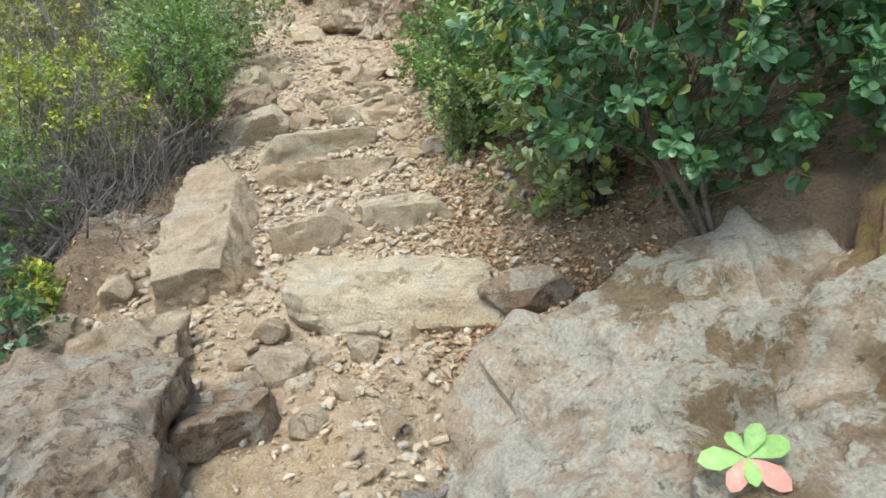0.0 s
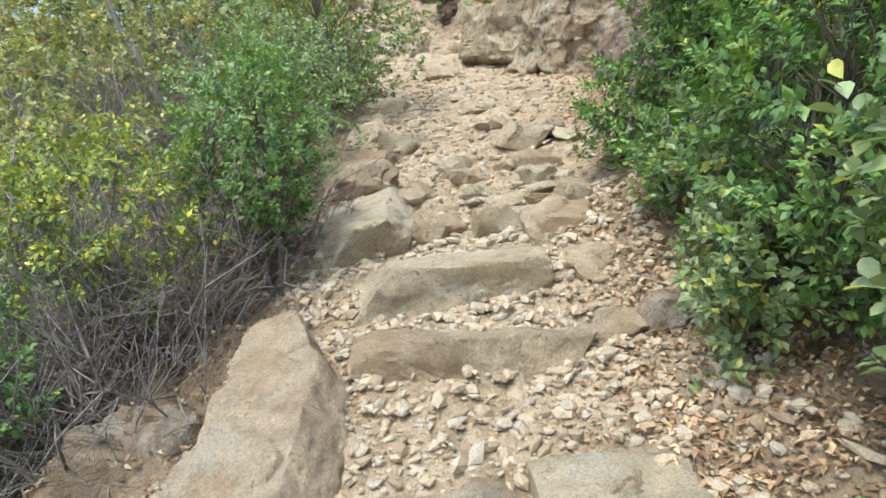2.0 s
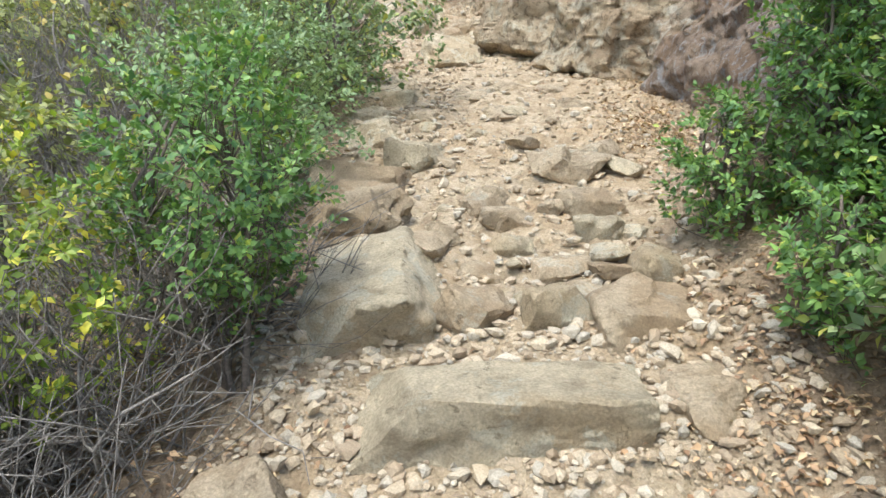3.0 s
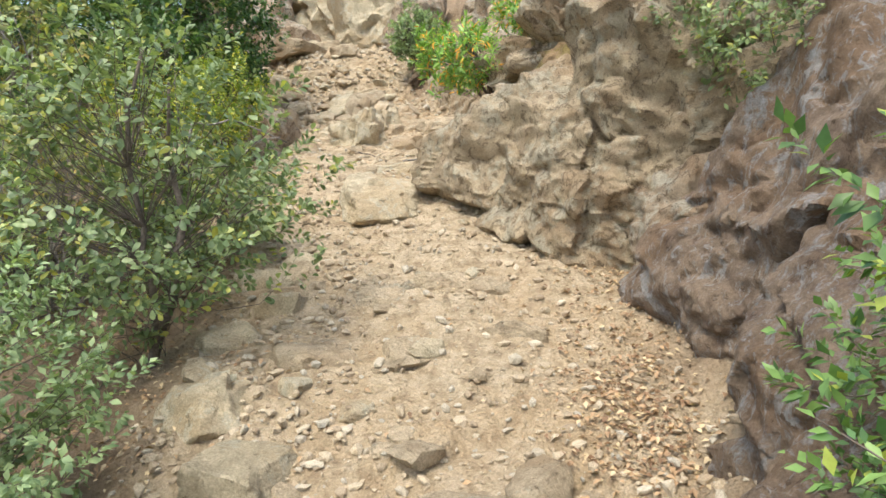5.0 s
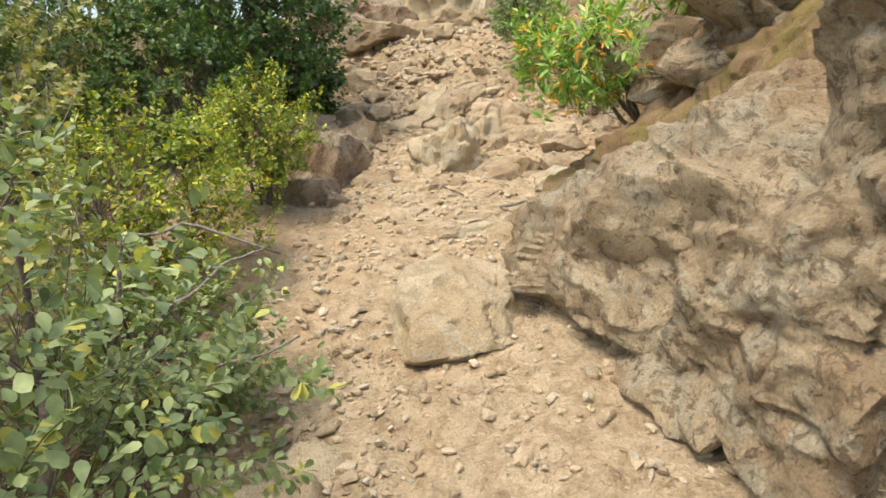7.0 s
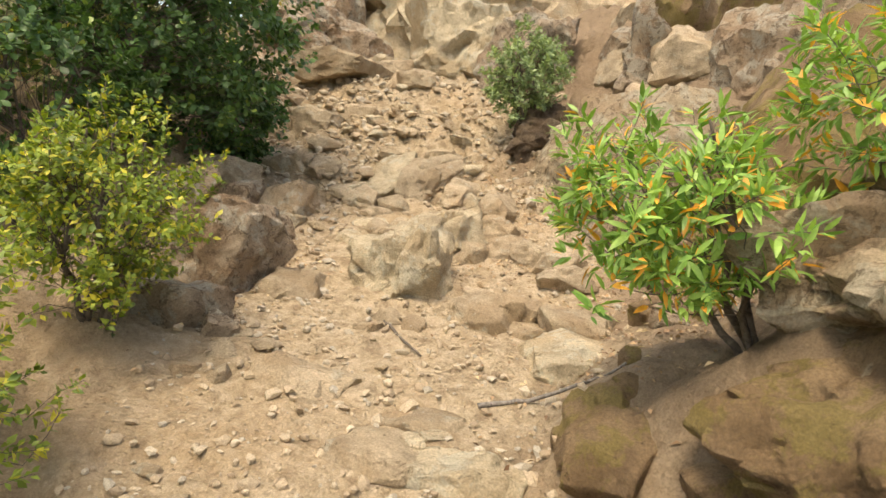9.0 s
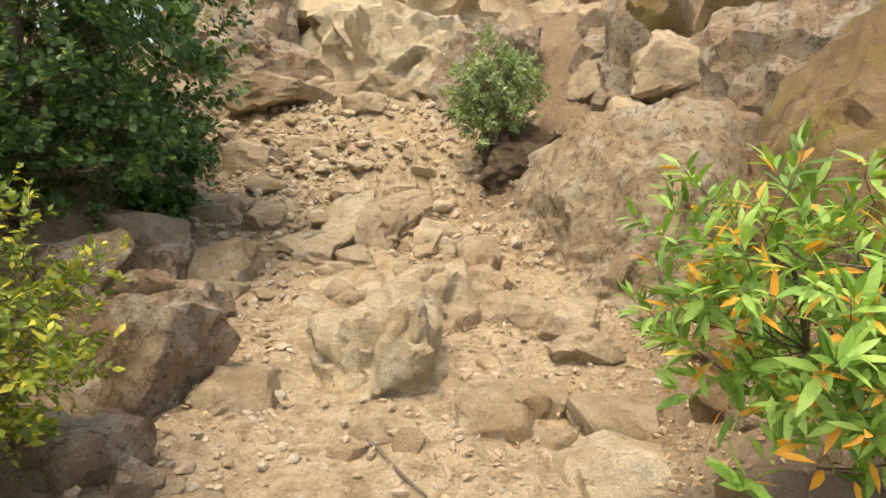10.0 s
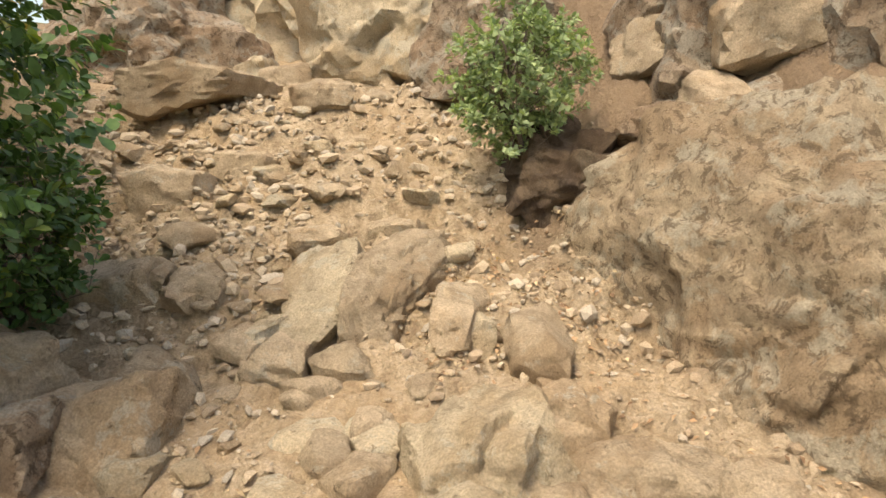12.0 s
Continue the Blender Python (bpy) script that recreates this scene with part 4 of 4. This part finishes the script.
    for i, (x, y, h) in enumerate([(-4.2, 6.2, 1.7), (-5.0, 7.6, 1.9), (-5.6, 5.6, 1.8), (-4.3, 8.6, 1.8), (-6.6, 8.6, 2.3), (-7.0, 6.6, 2.2), (-3.6, 3.0, 0.8), (-4.6, 2.6, 1.0), (-6.0, 10.0, 2.4), (-8.2, 9.8, 2.8), (-8.0, 12.4, 3.2), (-9.0, 7.4, 2.6), (-5.6, 3.6, 1.4), (-7.2, 4.6, 2.0), (-9.5, 14.5, 3.4), (-7.2, 15.0, 2.8), (-8.6, 5.4, 2.6), (-10.5, 9.0, 3.2), (-10.5, 12.0, 3.4), (-6.6, 11.8, 2.6), (-11.5, 6.5, 3.2), (3.2, 6.2, 2.2), (3.6, 3.8, 2.4), (3.4, 0.6, 2.0), (-3.6, 0.6, 1.4), (-4.4, -1.6, 1.8), (2.4, -1.8, 1.8), (3.6, 9.0, 2.2)]):
        shrub("shrub", (x, y), h, (0.5 + 0.35 * h, 0.5 + 0.35 * h), 200 + i, ("diamond", 0.6, 0.045 + 0.009 * h), 120, 24, 0.32, LEAF_OLIVE, TWIG, label="olive-brown scrub bush on the slope", low=0.1)
    for i, (x, y) in enumerate([(-4.4, 7.4), (-5.2, 6.5), (-4.0, 8.3), (-5.8, 7.8), (-5.2, 5.0), (-6.4, 6.0)]):
        dry_scrub((x, y), 1.5, (0.9, 0.9), 120 + i, 190, "tall thicket of bare grey twigs on the slope")


plants()


def stick(name, points, radius, material, label, category):
    rng = np.random.default_rng(len(label))
    v, f = [], []
    line = np.concatenate([bent(rng, np.array(a), np.array(b), 6, 0.006)[(k > 0):] for k, (a, b) in enumerate(zip(points, points[1:]))])
    tube(v, f, line, np.linspace(radius, radius * 0.45, len(line)), 7)
    return tagged(part(name, mesh_from(name, v, f), material), label, category)


def on_ground(lift, *spots):
    return [(x, y, float(ground(x, y)) + lift) for x, y in spots]


def seedling(x, y, z):
    top = new("seedling")
    top.matrix_basis = Matrix.Translation((x, y, z))
    v, f = [], []
    tube(v, f, bent(np.random.default_rng(4), np.array([x, y, z - 0.02]), np.array([x - 0.014, y - 0.034, z + 0.041]), 4, 0.004), [0.004, 0.0035, 0.003, 0.002], 6)
    part("stem", mesh_from("stem", v, f), BARK_RED, top)
    shape = leaf_template("blunt", 0.52, 0.25, 0.2)
    facing, across = np.array([-0.25, -0.62, 0.74]), np.array([0.93, -0.37, 0.0])
    upslope = np.cross(facing, across)
    for k in range(7):
        a, rise = 0.5 + k * 0.9 + 0.22 * math.sin(5 * k), 0.10 + 0.16 * (k % 2)
        way = math.cos(a) * across + math.sin(a) * upslope + rise * facing
        red = k in (4, 6)
        part("leaf", leaves_mesh("leaf", np.array([[x, y, z]]) + facing * (0.045 + 0.004 * (k % 3)), way[None], facing[None], np.array([0.125 - 0.022 * (k % 3)]), shape),
             SEEDLING_RED if red else SEEDLING, top, "reddish leaf" if red else "")
    tagged(top, "bright green seedling with two reddish leaves", "seedling")


seedling(0.757, 1.621, 0.372)
dead = "bare grey dead branch sticking out of the oak"
stick("dead_branch", [(-3.05, 8.75, 3.0), (-2.93, 8.79, 3.55), (-2.72, 8.91, 3.58), (-2.39, 9.08, 3.42)], 0.011, TWIG, dead, "dead branch")
stick("dead_branch", [(-2.9, 8.75, 2.95), (-2.6, 8.64, 3.3), (-2.5, 8.85, 3.42), (-2.42, 9.04, 3.46)], 0.010, TWIG, dead, "dead branch")
stick("dead_branch", [(-2.8, 8.7, 2.7), (-2.5, 8.75, 3.05), (-2.25, 8.95, 3.12)], 0.010, TWIG, dead, "dead branch")
stick("dead_tree", [(-4.2, 7.9, float(ground(-4.2, 7.9)) - 0.05), (-4.48, 7.74, 3.0), (-4.62, 7.69, 3.35), (-4.76, 7.6, 3.9)], 0.045, TWIG, "pale bare trunk leaning out of the scrub", "dead tree")
stick("root", on_ground(0.012, (-0.27, 2.02), (-0.13, 2.1), (-0.06, 2.24)), 0.022, TWIG, "exposed crooked grey root in the dirt", "root")
stick("root", on_ground(0.010, (-2.15, 11.38), (-1.95, 11.5), (-1.7, 11.55), (-1.55, 11.5)), 0.013, TWIG, "exposed pale root lying across the dirt", "root")
stick("stick", on_ground(0.012, (-2.95, 12.05), (-2.78, 11.9), (-2.55, 11.72)), 0.012, BARK, "dry broken stick lying on the trail", "stick")

# ---- loose cover ----


def turned(rng, n):
    """Random rotations, as n matrices."""
    q = rng.normal(size=(n, 4))
    q /= np.linalg.norm(q, axis=1)[:, None]
    w, x, y, z = q.T
    return np.stack([1 - 2 * (y * y + z * z), 2 * (x * y - z * w), 2 * (x * z + y * w), 2 * (x * y + z * w), 1 - 2 * (x * x + z * z),
                     2 * (y * z - x * w), 2 * (x * z - y * w), 2 * (y * z + x * w), 1 - 2 * (x * x + y * y)], 1).reshape(-1, 3, 3)


def along_trail(rng, n, weights, spread):
    """Places over the trail: weights are (way ahead, share); spread widens the band."""
    at, share = zip(*weights)
    ys = np.linspace(at[0], at[-1], 400)
    w = np.interp(ys, at, share)
    y = rng.choice(ys, n, p=w / w.sum()) + rng.uniform(-0.03, 0.03, n)
    middle, left, right = (np.interp(y, PLAN_COLUMNS[0], PLAN_COLUMNS[k]) for k in (2, 3, 4))
    u = rng.uniform(-1, 1, n)
    return middle + np.where(u < 0, u * left, u * right) * spread, y


def pebbles(name, n, small, large, weights, seed, label, spread=1.1):
    rng = np.random.default_rng(seed)
    d, faces = ico(1)
    x, y = along_trail(rng, n, weights, spread)
    size = small * (large / small) ** (rng.uniform(0, 1, n) ** 2.2)
    form = d[None] * rng.uniform(0.65, 1.25, (n, len(d), 1))
    form = form * np.stack([rng.uniform(0.8, 1.4, n), rng.uniform(0.6, 1.1, n), rng.uniform(0.5, 0.9, n)], 1)[:, None]
    tilt = turned(rng, n) * 0.35
    spin = rng.uniform(0, 2 * math.pi, n)
    flat = np.zeros((n, 3, 3))
    flat[:, 0, 0], flat[:, 0, 1], flat[:, 1, 0], flat[:, 1, 1], flat[:, 2, 2] = np.cos(spin), -np.sin(spin), np.sin(spin), np.cos(spin), 1
    v = np.einsum("nkc,ndc->nkd", form, flat + tilt * 0.6) * (size / 2)[:, None, None]
    v += np.stack([x, y, ground(x, y) + size * 0.2], 1)[:, None]
    k = len(d)
    ob = part(name, mesh_from(name, v.reshape(-1, 3), [tuple(i * k + c for c in f) for i in range(n) for f in faces], False), GRAVEL)
    return tagged(ob, label, "gravel", kind="stuff")


def leaf_litter(n, places, seed):
    """Dry leaves lying in drifts: places are (x, y, spread x, spread y, share)."""
    rng = np.random.default_rng(seed)
    share = np.array([p[4] for p in places], float)
    which = rng.choice(len(places), n, p=share / share.sum())
    p = np.array([q[:4] for q in places])[which]
    x, y = p[:, 0] + rng.normal(size=n) * p[:, 2], p[:, 1] + rng.normal(size=n) * p[:, 3]
    spot = np.stack([x, y, ground(x, y) + rng.uniform(0.004, 0.03, n)], 1)
    a = rng.uniform(0, 2 * math.pi, n)
    along = np.stack([np.cos(a), np.sin(a), rng.normal(size=n) * 0.25], 1)
    up = np.array([0, 0, 1.0]) + rng.normal(size=(n, 3)) * 0.35
    mesh = leaves_mesh("leaf_litter", spot, along, up, rng.uniform(0.018, 0.042, n), leaf_template("oval", 0.55, 0.5, 0.3))
    tagged(part("leaf_litter", mesh, LITTER), "dry brown fallen leaves along the trail edge", "leaf litter", kind="stuff")


def loose_cover():
    pebbles("gravel", 12500, 0.014, 0.075, [(1.2, 0.4), (2.7, 0.6), (3.5, 1.5), (4.6, 2.0), (5.4, 1.3), (6.0, 0.45), (7.5, 0.3)], 31, "pale angular gravel covering the lower trail", 1.4)
    pebbles("gravel", 9000, 0.010, 0.07, [(6.5, 0.6), (8.0, 1.0), (9.0, 0.9), (10.5, 0.7), (12.0, 0.8), (13.5, 0.6), (15.0, 0.9), (16.5, 0.4)], 32, "small tan stones scattered on the upper trail", 1.15)
    pebbles("gravel", 3600, 0.02, 0.12, [(13.9, 0.1), (14.5, 1.0), (16.0, 1.2), (16.8, 0.5)], 34, "angular tan rubble on the eroded bank", 1.35)
    leaf_litter(17000, [(0.55, 2.95, 0.4, 0.28, 3.0), (0.2, 3.2, 0.25, 0.45, 2), (-0.1, 4.4, 0.18, 0.5, 1.6), (-0.05, 5.4, 0.2, 0.5, 1.2), (0.5, 2.8, 0.35, 0.35, 2.5), (0.75, 3.2, 0.3, 0.3, 1.0), (0.2, 3.9, 0.22, 0.4, 2.5), (0.0, 4.9, 0.2, 0.4, 1.0), (-0.2, 7.55, 0.16, 0.3, 1.6),
                       (-1.9, 4.6, 0.25, 0.6, 1.0), (-2.3, 3.7, 0.4, 0.5, 0.6), (-0.6, 2.6, 0.5, 0.8, 0.6), (-1.2, 7.0, 0.5, 1.5, 0.3), (-2.5, 7.6, 0.3, 0.5, 0.8),
                       (-1.6, 12.0, 0.35, 0.6, 0.8), (-2.2, 13.2, 0.4, 0.3, 0.5), (-3.9, 12.2, 0.2, 0.5, 0.5), (-0.1, 8.7, 0.25, 0.3, 0.9), (-3.15, 14.4, 0.1, 0.35, 1.0), (-2.6, 14.5, 0.2, 0.3, 0.6)], 33)


loose_cover()
